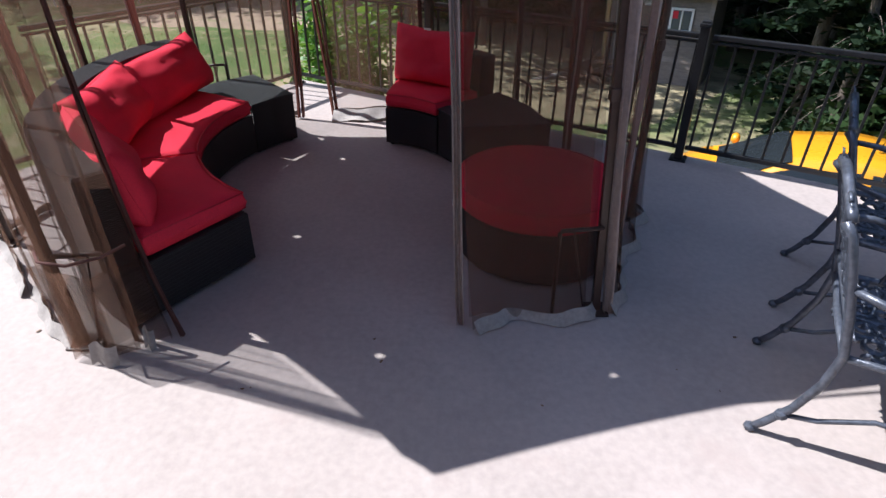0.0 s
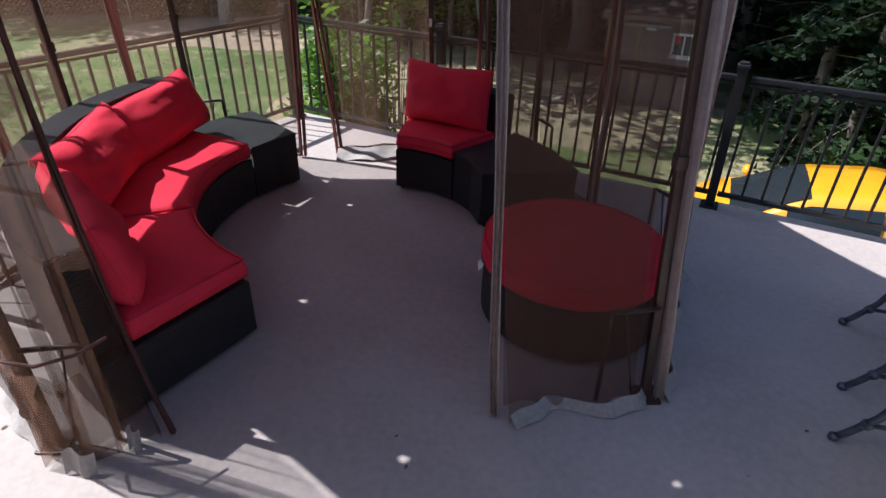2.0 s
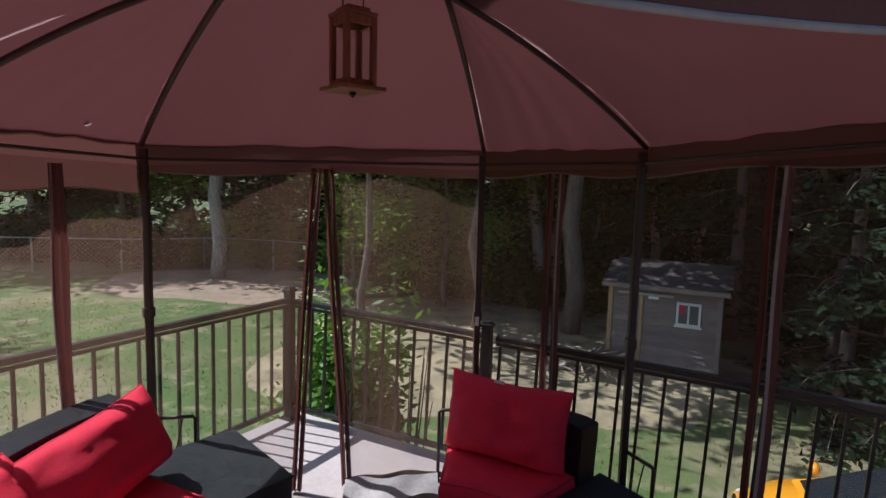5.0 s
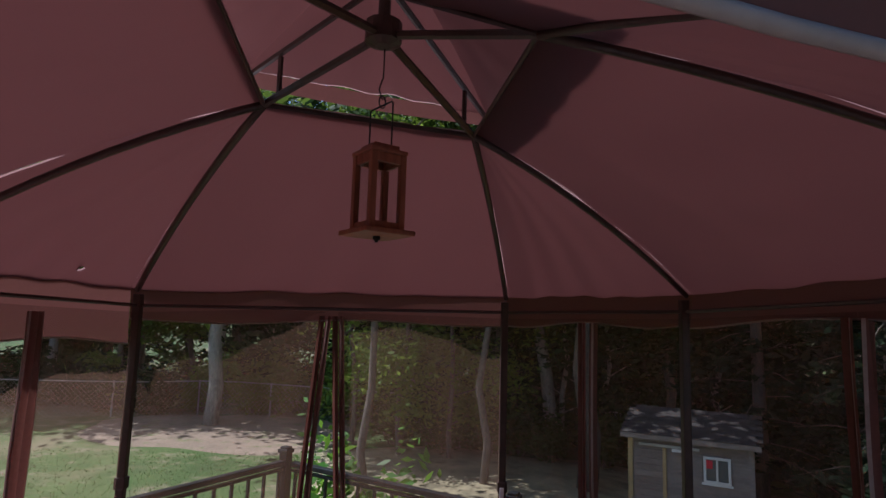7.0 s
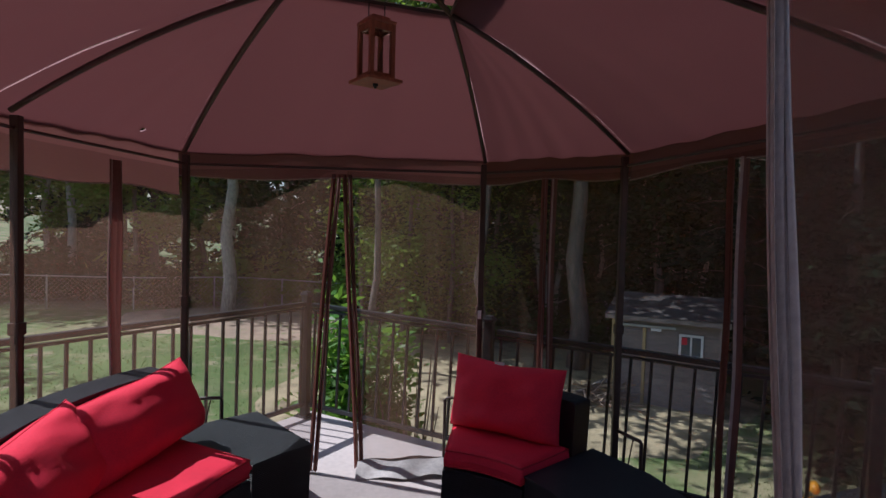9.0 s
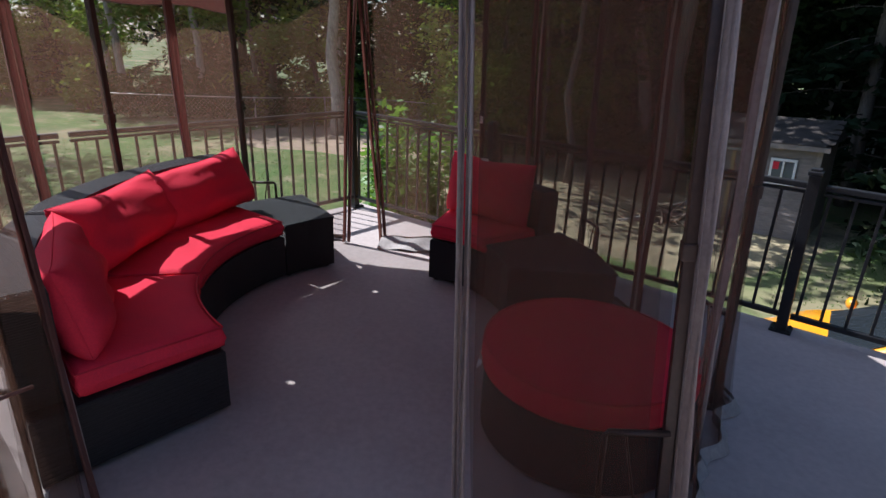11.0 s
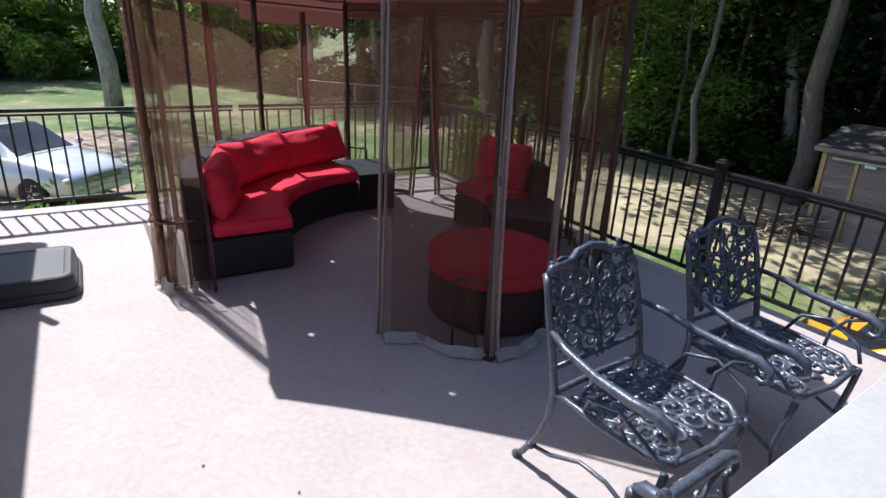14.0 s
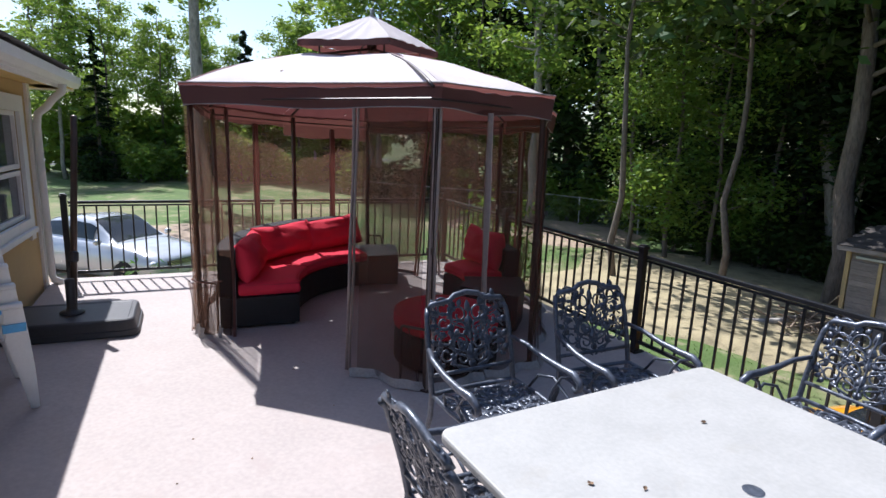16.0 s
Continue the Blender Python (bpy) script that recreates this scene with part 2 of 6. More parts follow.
# lawn: green, worn and bare ground in patches
def lawn_material():
    m = mat("lawn", (0.09, 0.148, 0.037), 0.95, vary=0.3, scale=0.8, fine=30, bump=0.6, bscale=40)
    nt = m.node_tree
    L = nt.links.new
    b = nt.nodes["Principled BSDF"]
    old = b.inputs["Base Color"].links[0].from_socket
    tc = nt.nodes.new("ShaderNodeTexCoord")
    def patch(scale, lo, hi, color, prev, detail=6, rough=0.6):
        n = nt.nodes.new("ShaderNodeTexNoise")
        n.inputs["Scale"].default_value, n.inputs["Detail"].default_value, n.inputs["Roughness"].default_value = scale, detail, rough
        L(tc.outputs["Object"], n.inputs["Vector"])
        r = nt.nodes.new("ShaderNodeMapRange")
        r.inputs["From Min"].default_value, r.inputs["From Max"].default_value = lo, hi
        L(n.outputs["Fac"], r.inputs["Value"])
        x = nt.nodes.new("ShaderNodeMix")
        x.data_type = "RGBA"
        L(r.outputs[0], x.inputs[0]), L(prev, x.inputs[6])
        x.inputs[7].default_value = (*color, 1)
        return x.outputs[2]
    c = patch(0.3, 0.47, 0.66, (0.25, 0.22, 0.12), old)
    c = patch(1.6, 0.55, 0.72, (0.33, 0.27, 0.18), c)
    L(c, b.inputs["Base Color"])
    return m


M["lawn"] = lawn_material()
M["dirt"] = mat("bare_dirt", (0.34, 0.255, 0.185), 0.95, vary=0.25, scale=1.4, fine=14, bump=0.7, bscale=22, stain=((0.2, 0.22, 0.09), 2.2, 0.56, 0.66))


# ---- mesh helpers ----
def part(name, bm, material, parent=None, label="", smooth=False):
    """Links a bmesh as one mesh object under a thing or a part."""
    me = bpy.data.meshes.new(name)
    bm.to_mesh(me)
    bm.free()
    me.materials.append(material)
    if smooth:
        me.polygons.foreach_set("use_smooth", [True] * len(me.polygons))
    ob = new(name, me)
    if parent:
        ob.parent = parent
    if label:
        ob["label"] = label
    return ob


def again(ob, m, parent=None):
    """Another object on the same mesh."""
    o = new(ob.name.split(".")[0], ob.data)
    o.parent = parent if parent else ob.parent
    o.matrix_local = m
    return o


def empty(name, m, label, category, group="", kind=""):
    e = new(name)
    e.empty_display_size = 0.1
    e.matrix_world = m
    return tagged(e, label, category, group, kind)


def box(bm, x, y, z, sx, sy, sz, m=None, bevel=0.0):
    """A box by its middle and size."""
    g = bmesh.ops.create_cube(bm, size=1, matrix=(m or Matrix()) @ Matrix.Translation((x, y, z)) @ Matrix.Diagonal((sx, sy, sz, 1)))
    if bevel:
        es = list({e for v in g["verts"] for e in v.link_edges})
        bmesh.ops.bevel(bm, geom=es, offset=bevel, segments=2, affect="EDGES", profile=0.6)
    return bm


def boxed(x, y, z, sx, sy, sz, bevel=0.0, m=None):
    return box(bmesh.new(), x, y, z, sx, sy, sz, m, bevel)


def tube(bm, pts, r, seg=6, closed=False, caps=True):
    """A round bar along points; r may be a list. Frames follow the path."""
    pts = [Vector(p) for p in pts]
    n = len(pts)
    rs = r if isinstance(r, (list, tuple)) else [r] * n
    rings = []
    up = None
    for i, p in enumerate(pts):
        a = pts[(i - 1) % n] if closed or i else p
        b = pts[(i + 1) % n] if closed or i < n - 1 else p
        d = (b - a).normalized() if (b - a).length > 1e-9 else Vector((0, 0, 1))
        if up is None:
            up = d.orthogonal().normalized()
        up = (up - d * up.dot(d))
        up = up.normalized() if up.length > 1e-6 else d.orthogonal().normalized()
        side = d.cross(up)
        rings.append([bm.verts.new(p + (up * math.cos(k * math.tau / seg) + side * math.sin(k * math.tau / seg)) * rs[i]) for k in range(seg)])
    for i in range(n if closed else n - 1):
        A, B = rings[i], rings[(i + 1) % n]
        for k in range(seg):
            bm.faces.new((A[k], A[(k + 1) % seg], B[(k + 1) % seg], B[k]))
    if caps and not closed:
        bm.faces.new(rings[0][::-1]), bm.faces.new(rings[-1])
    return bm


def lathe(bm, prof, seg=24, m=None):
    """Turn a profile of (radius, height) round z."""
    m = m or Matrix()
    rings = [[bm.verts.new(m @ Vector((r * math.cos(k * math.tau / seg), r * math.sin(k * math.tau / seg), z))) for k in range(seg)] for r, z in prof]
    for A, B in zip(rings, rings[1:]):
        for k in range(seg):
            bm.faces.new((A[k], A[(k + 1) % seg], B[(k + 1) % seg], B[k]))
    bm.faces.new(rings[0][::-1]), bm.faces.new(rings[-1])
    return bm


def prism(bm, poly, z0, z1, bevel=0.0, m=None):
    """An upright prism on a polygon of (x, y); counter-clockwise."""
    m = m or Matrix()
    lo = [bm.verts.new(m @ Vector((x, y, z0))) for x, y in poly]
    hi = [bm.verts.new(m @ Vector((x, y, z1))) for x, y in poly]
    n = len(poly)
    bm.faces.new(lo[::-1])
    top = bm.faces.new(hi)
    for i in range(n):
        bm.faces.new((lo[i], lo[(i + 1) % n], hi[(i + 1) % n], hi[i]))
    if bevel:
        bmesh.ops.bevel(bm, geom=list(top.edges), offset=bevel, segments=3, affect="EDGES", profile=0.55)
    return bm


def sheet(bm, f, nu, nv, uvs=True):
    """A grid sheet from f(u, v)."""
    uvl = bm.loops.layers.uv.verify()
    V = [[bm.verts.new(f(i / nu, j / nv)) for j in range(nv + 1)] for i in range(nu + 1)]
    for i in range(nu):
        for j in range(nv):
            fc = bm.faces.new((V[i][j], V[i + 1][j], V[i + 1][j + 1], V[i][j + 1]))
            for lp, (a, b) in zip(fc.loops, ((i, j), (i + 1, j), (i + 1, j + 1), (i, j + 1))):
                lp[uvl].uv = (a / nu, b / nv)
    return bm


def uv_box(ob, scale=1.0):
    """Map a mesh by its faces' main direction, in metres, so that strands keep their size."""
    me = ob.data
    uv = me.uv_layers.new(name="uv") if not me.uv_layers else me.uv_layers[0]
    for p in me.polygons:
        n = p.normal
        for li in p.loop_indices:
            c = me.vertices[me.loops[li].vertex_index].co
            if abs(n.z) > 0.7:
                uv.data[li].uv = (c.x * scale, c.y * scale)
            else:
                uv.data[li].uv = (math.atan2(c.y, c.x) * scale * 1.2 if abs(n.z) < 0.7 and c.xy.length > 0.25 else (c.x + c.y) * scale, c.z * scale)
    return ob


# deck: a concrete floor that falls slightly away from the house
def zf(x, y):
    return -0.035 * (x + 0.17) + 0.008 * (y - 1.37)


TILT = Vector((0, 0, 1)).rotation_difference(Vector((0.035, -0.008, 1)).normalized()).to_matrix().to_4x4()


def on_deck(x, y, rz=0.0, h=0.0):
    """A pose that stands on the deck, turned by rz degrees."""
    return Matrix.Translation((x, y, zf(x, y) + h)) @ TILT @ Matrix.Rotation(radians(rz), 4, "Z")


# ---- ground, deck ----
def ground_z(x, y):
    z = -1.85
    z += 0.03 * max(0.0, -x - 9) if x < -9 else 0
    z += 0.012 * max(0.0, y - 24)
    z = min(z, 1.6)
    sx, sy = max(0.0, min(1.0, (x - 0.5) / 3)), max(0.0, min(1.0, (y - 1.0) / 4))
    z -= 0.2 * sx * sx * (3 - 2 * sx) * sy
    z += 0.12 * math.exp(-((x + 6.5) ** 2 + (y - 20) ** 2) / 22.0)
    if -30 < x < 30 and -20 < y < 50:
        z += 0.10 * noise.noise(Vector((x * 0.22, y * 0.22, 0)))
    return z


bm = bmesh.new()
xs = [-900, -400, -180, -110, -80] + [-60 + 1.25 * i for i in range(97)] + [80, 110, 180, 400, 900]
ys = [-900, -400, -180, -80, -40] + [-20 + 1.25 * i for i in range(73)] + [90, 120, 180, 400, 900]
V = [[bm.verts.new((x, y, ground_z(x, y))) for y in ys] for x in xs]
for i in range(len(xs) - 1):
    for j in range(len(ys) - 1):
        bm.faces.new((V[i][j], V[i + 1][j], V[i + 1][j + 1], V[i][j + 1]))
tagged(part("ground", bm, M["lawn"], smooth=True), "patchy green and dry lawn round the deck", "ground", kind="structure")


def ground_patch(name, cx, cy, rx, ry, rot, material, label, category, lift=0.03, n=14):
    """A low irregular patch that lies on the ground."""
    bm = bmesh.new()
    c, s = math.cos(rot), math.sin(rot)
    rings = []
    for k in range(n + 1):
        f = k / n
        ring = []
        for a in range(48):
            t = a * math.tau / 48
            w = 1 + 0.3 * noise.noise(Vector((math.cos(t) * 1.7 + cx, math.sin(t) * 1.7, 3.1)))
            px, py = rx * f * w * math.cos(t), ry * f * w * math.sin(t)
            X, Y = cx + px * c - py * s, cy + px * s + py * c
            ring.append(bm.verts.new((X, Y, ground_z(X, Y) + lift + 0.05 * (1 - f * f) - 0.08 * f ** 8)))
        rings.append(ring)
    for A, B in zip(rings, rings[1:]):
        for a in range(48):
            bm.faces.new((A[a], B[a], B[(a + 1) % 48], A[(a + 1) % 48]))
    return tagged(part(name, bm, material, smooth=True), label, category, kind="structure")


ground_patch("bare_ground", -6.3, 19.6, 4.6, 3.0, -0.2, M["dirt"], "pale bare dirt patch round a tree trunk", "ground")
ground_patch("dry_ground", 1.6, 14.0, 5.2, 5.0, -0.3, M["straw"], "dry straw-coloured ground under the trees, with painted shade dapples", "ground", 0.06)
ground_patch("driveway", -13.0, 4.5, 4.5, 7.0, 0.6, M["dirt"], "dusty gravel parking strip beside the lawn", "driveway", 0.05)
ground_patch("road", -46.0, 22.0, 5.0, 30.0, -0.3, M["asphalt"], "grey asphalt road beyond the lawn", "road", 0.12)

DECK = [(-3.72, 1.28), (4.85, -4.35), (7.2, 0.60), (-1.27, 5.10)]
bm = bmesh.new()
def deck_point(u, v):
    a = Vector(DECK[0]).lerp(Vector(DECK[1]), u)
    b = Vector(DECK[3]).lerp(Vector(DECK[2]), u)
    p = a.lerp(b, v)
    return Vector((p.x, p.y, zf(p.x, p.y)))
sheet(bm, deck_point, 40, 24)
rim = [e for e in bm.edges if e.is_boundary]
ext = bmesh.ops.extrude_edge_only(bm, edges=rim)
for v in ext["geom"]:
    if isinstance(v, bmesh.types.BMVert):
        v.co.z -= 0.16
tagged(part("floor", bm, M["deck"]), "beige coated concrete deck with trowel marks and small chips", "deck", kind="structure")
bm = bmesh.new()
c = Vector((1.7, 0.7))
prism(bm, [tuple(c + (Vector(p) - c) * 0.975) for p in DECK], -2.6, -0.5)
tagged(part("foundation", bm, M["slab"]), "grey concrete foundation under the deck", "foundation", kind="structure")


# ---- deck fence ----
RAIL = 0.84


def fence_post(x, y, rz):
    e = empty("fence_post", Matrix.Translation((x, y, zf(x, y))) @ Matrix.Rotation(rz, 4, "Z"), "black square metal fence post with a flat cap on the deck", "post", "deck fence posts")
    part("shaft", boxed(0, 0, RAIL / 2 + 0.02, 0.055, 0.055, RAIL + 0.04, 0.004), M["fence"], e)
    bm = boxed(0, 0, RAIL + 0.052, 0.07, 0.07, 0.024, 0.006)
    box(bm, 0, 0, RAIL + 0.07, 0.05, 0.05, 0.014, bevel=0.004)
    part("cap", bm, M["fence"], e)
    bm = boxed(0, 0, 0.006, 0.11, 0.11, 0.012, 0.003)
    for sx in (-0.04, 0.04):
        for sy in (-0.04, 0.04):
            lathe(bm, [(0.007, 0.0), (0.007, 0.02), (0.003, 0.022)], 6, Matrix.Translation((sx, sy, 0)))
    part("base_plate", bm, M["fence"], e)
    return e


def fence_panel(p, q):
    """A panel of upright bars between two posts."""
    p, q = Vector(p), Vector(q)
    d = q - p
    n = d.length
    za, zb = zf(*p), zf(*q)
    rz = math.atan2(d.y, d.x)
    slope = math.atan2(zb - za, n)
    m = Matrix.Translation((p.x, p.y, za)) @ Matrix.Rotation(rz, 4, "Z") @ Matrix.Rotation(-slope, 4, "Y")
    e = empty("deck_fence", m, "black metal fence panel of thin upright bars along the deck edge", "fence", "deck fence panels")
    part("top_rail", boxed(n / 2, 0, RAIL - 0.015, n - 0.056, 0.042, 0.03, 0.005), M["fence"], e)
    part("lower_top_rail", boxed(n / 2, 0, RAIL - 0.05, n - 0.056, 0.026, 0.016, 0.003), M["fence"], e)
    part("bottom_rail", boxed(n / 2, 0, 0.095, n - 0.056, 0.028, 0.03, 0.004), M["fence"], e)
    k = max(2, round(n / 0.112))
    first = part("bar", boxed(0, 0, (RAIL - 0.05 + 0.1) / 2, 0.016, 0.016, RAIL - 0.15, 0.002), M["fence"], e)
    first.location.x = n / k * 0.5
    for i in range(1, k):
        again(first, Matrix.Translation((n / k * (i + 0.5), 0, 0)))
    return e


WCORNER, NCORNER = Vector((-3.52, 1.36)), Vector((-1.28, 4.98))
NE_DIR = (Vector((1.72, 3.41)) - NCORNER).normalized()
W_DIR = (NCORNER - WCORNER).normalized()
w_posts = [WCORNER, WCORNER + W_DIR * 2.1, NCORNER]
e_posts = [NCORNER, NCORNER + NE_DIR * 1.42, Vector((1.72, 3.41)), Vector((1.72, 3.41)) + NE_DIR * 1.8, Vector((1.72, 3.41)) + NE_DIR * 3.6, Vector((1.72, 3.41)) + NE_DIR * 5.4]
for chain in (w_posts, e_posts):
    for p, q in zip(chain, chain[1:]):
        fence_panel(p, q)
for p in w_posts[:1]:
    fence_post(p.x, p.y, math.atan2(W_DIR.y, W_DIR.x))
for p in e_posts:
    fence_post(p.x, p.y, math.atan2(NE_DIR.y, NE_DIR.x))

# ---- house ----
HC = Vector((-3.6, 1.16))
HD = Vector((0.837, -0.547))
HN = Vector((0.547, 0.837))
HM = Matrix(((HD.x, HN.x, 0, HC.x), (HD.y, HN.y, 0, HC.y), (0, 0, 1, 0), (0, 0, 0, 1)))  # x along the wall, y out to the deck
house = empty("house", HM, "tan single-storey house with white trim beside the deck", "house")
WIN0, WIN1, WZ0, WZ1 = 0.42, 1.55, 0.78, 1.82
bm = bmesh.new()
for x0, x1, z0, z1 in ((0, WIN0, -2.6, 2.2), (WIN1, 10, -2.6, 2.2), (WIN0, WIN1, -2.6, WZ0), (WIN0, WIN1, WZ1, 2.2)):
    box(bm, (x0 + x1) / 2, -0.1, (z0 + z1) / 2, x1 - x0, 0.2, z1 - z0)
box(bm, 0.1, -3.7, -0.2, 0.2, 7.0, 4.8)
box(bm, 5, -7.1, -0.2, 10, 0.2, 4.8)
box(bm, 9.9, -3.7, -0.2, 0.2, 7.0, 4.8)
part("wall", bm, M["stucco"], house)
bm = bmesh.new()
box(bm, 0.04, 0.012, 0.55, 0.11, 0.03, 3.2, bevel=0.004)
box(bm, -0.012, -0.05, 0.55, 0.03, 0.1, 3.2, bevel=0.004)
part("corner_board", bm, M["trim"], house)
w = part("window_1", boxed((WIN0 + WIN1) / 2, 0.01, WZ0 - 0.05, WIN1 - WIN0 + 0.26, 0.09, 0.05, 0.008), M["trim"], house, "white framed house window")
bm = bmesh.new()
for x, sx, z, sz in ((WIN0 - 0.06, 0.14, (WZ0 + WZ1) / 2, WZ1 - WZ0 + 0.28), (WIN1 + 0.06, 0.14, (WZ0 + WZ1) / 2, WZ1 - WZ0 + 0.28), ((WIN0 + WIN1) / 2, WIN1 - WIN0 - 0.02, WZ1 + 0.07, 0.14), ((WIN0 + WIN1) / 2, WIN1 - WIN0 - 0.02, WZ0 + 0.02, 0.09)):
    box(bm, x, 0.008, z, sx, 0.036, sz, bevel=0.004)
part("window_frame", bm, M["trim"], w)
bm = bmesh.new()
for z0, z1 in ((WZ0 + 0.07, 1.29), (1.31, WZ1)):
    for x, sx, z, sz in ((WIN0 + 0.03, 0.04, (z0 + z1) / 2, z1 - z0), (WIN1 - 0.03, 0.04, (z0 + z1) / 2, z1 - z0), ((WIN0 + WIN1) / 2, WIN1 - WIN0 - 0.1, z0 + 0.02, 0.04), ((WIN0 + WIN1) / 2, WIN1 - WIN0 - 0.1, z1 - 0.02, 0.04)):
        box(bm, x, -0.035, z, sx, 0.04, sz)
part("sash", bm, M["trim"], w)
pane = part("pane", boxed((WIN0 + WIN1) / 2, -0.045, 1.06, WIN1 - WIN0 - 0.09, 0.006, 0.44), M["winglass"], w)
again(pane, Matrix.Translation((0, 0, 0.505)))
EO, EZ = 0.24, 2.08
bm = bmesh.new()
box(bm, 4.7, EO / 2 - 0.01, EZ + 0.02, 10.6, EO + 0.02, 0.02)
box(bm, -0.31, -3.4, EZ + 0.02, 0.6, 7.4, 0.02)
part("soffit", bm, M["soffit"], house)
bm = bmesh.new()
box(bm, 4.7, EO + 0.012, EZ + 0.09, 10.64, 0.03, 0.2, bevel=0.004)
box(bm, -0.63, -3.4, EZ + 0.09, 0.03, 7.4, 0.2, bevel=0.004)
part("fascia", bm, M["trim"], house)
bm = bmesh.new()
gut = [(EO + 0.03, 0.02), (EO + 0.10, 0.02), (EO + 0.13, 0.06), (EO + 0.135, 0.13), (EO + 0.125, 0.13), (EO + 0.12, 0.065), (EO + 0.095, 0.03), (EO + 0.04, 0.03)]
rows = [[bm.verts.new((x, a, EZ + b)) for a, b in gut] for x in (-0.64, 10.0)]
for k in range(len(gut)):
    bm.faces.new((rows[0][k], rows[0][(k + 1) % 8], rows[1][(k + 1) % 8], rows[1][k]))
bm.faces.new(rows[0]), bm.faces.new(rows[1][::-1])
part("gutter", bm, M["trim"], house)
bm = bmesh.new()
tube(bm, [(0.02, EO + 0.07, EZ + 0.03), (0.02, EO + 0.06, EZ - 0.05), (0.02, EO - 0.02, EZ - 0.12), (0.02, 0.16, EZ - 0.2), (0.02, 0.08, EZ - 0.27), (0.02, 0.065, EZ - 0.4), (0.02, 0.065, 0.22), (0.02, 0.08, 0.16), (0.02, 0.2, 0.1)], 0.036, 8)
part("downspout", bm, M["trim"], house, smooth=True)
bm = bmesh.new()
for k in range(26):
    y0, z0 = EO + 0.06 - k * 0.15, EZ + 0.2 + k * 0.15 * 0.3
    for i in range(22):
        x0 = -0.66 + i * 0.49 + (0.24 if k % 2 else 0)
        box(bm, x0 + 0.24, y0 - 0.09, z0 + 0.022, 0.475, 0.2, 0.012)
part("shingles", bm, M["shingle"], house)
bm = bmesh.new()
vs = [bm.verts.new(p) for p in ((-0.66, EO + 0.04, EZ + 0.19), (10, EO + 0.04, EZ + 0.19), (10, -3.6, EZ + 1.32), (-0.66, -3.6, EZ + 1.32), (10, -7.4, EZ + 0.19), (-0.66, -7.4, EZ + 0.19))]
bm.faces.new((vs[0], vs[1], vs[2], vs[3])), bm.faces.new((vs[3], vs[2], vs[4], vs[5])), bm.faces.new((vs[0], vs[3], vs[5])), bm.faces.new((vs[1], vs[4], vs[2]))
part("roof", bm, M["shingle"], house)


# ---- gazebo ----
G = {"a": (-1.74, 3.975), "b": (-0.09, 4.25), "c": (0.62, 3.835), "e": (1.15, 2.55), "s": (0.77, 1.69), "w": (-1.36, 1.41), "v": (-2.13, 2.15), "z": (-2.0, 3.05)}
ORDER = "wsecbazv"  # counter-clockwise from the south-west
LEANS = {"s": (-0.055, 0.14)}  # how far a post top stands off its foot
HUB = Vector((-0.608, 2.724, 2.44))
RING = {"nw": Vector((-0.947, 2.933, 2.33)), "ne": Vector((-0.345, 3.209, 2.355)), "se": Vector((-0.27, 2.515, 2.35)), "sw": Vector((-0.87, 2.24, 2.34))}
RIB_AT = {"a": "nw", "z": "nw", "b": "ne", "c": "ne", "e": "se", "s": "se", "w": "sw", "v": "sw"}


def edge_z(x, y):
    """Height of the canopy's lower edge: the frame has settled towards the north."""
    return 2.0 - 0.046 * (y - 1.5) - 0.05 * max(0.0, min(1.0, (-x - 1.2) / 0.8))


EAVE_AT = {"w": (-1.275, 1.265), "s": (0.80, 1.77), "v": (-2.22, 2.10), "z": (-2.22, 3.09), "a": (-1.82, 4.06)}


def eave(k, out=0.09):
    p = Vector(G[k])
    d = (p - HUB.xy).normalized()
    q = p + d * out
    if k in EAVE_AT and out > 0.05:
        q = Vector(EAVE_AT[k])
    return Vector((q.x, q.y, edge_z(q.x, q.y)))


gaz = empty("gazebo", Matrix.Translation((HUB.x, HUB.y, zf(HUB.x, HUB.y))), "brown metal gazebo with a faded two-tier cloth roof on the deck", "gazebo")
GI = gaz.matrix_world.inverted()


def gpart(name, bm, material, label="", smooth=False, parent=None):
    """A part of the gazebo from a bmesh in the place's own metres."""
    bm.transform(GI)
    return part(name, bm, material, parent or gaz, label, smooth)


def bow(p, q, lift, n=10):
    """Points of a slightly arched rib."""
    return [p.lerp(q, i / n) + Vector((0, 0, lift * 4 * (i / n) * (1 - i / n))) for i in range(n + 1)]


post_of = {}
for k in ORDER:
    x, y = G[k]
    z0, z1 = zf(x, y), edge_z(x, y) - 0.02
    bm = boxed(x, y, (z0 + z1) / 2, 0.034, 0.034, z1 - z0, 0.004)
    lx, ly = LEANS.get(k, (0, 0))
    for v in bm.verts:
        f = (v.co.z - z0) / (z1 - z0)
        v.co.x, v.co.y = v.co.x + lx * f, v.co.y + ly * f
    post_of[k] = gpart("post", bm, M["bronze"])
    bm = boxed(x + lx * 0.48, y + ly * 0.48, z0 + 0.96, 0.046, 0.046, 0.05, 0.005)
    gpart("collar", bm, M["bronze"], parent=post_of[k])
    bm = boxed(x, y, z0 + 0.006, 0.1, 0.1, 0.012, 0.003)
    gpart("foot_plate", bm, M["bronze"], parent=post_of[k])
    e2 = eave(k, 0.03)
    bm = bmesh.new()
    tube(bm, bow(RING[RIB_AT[k]], e2, 0.045), 0.012, 6)
    gpart("rib", bm, M["bronze"], smooth=True)
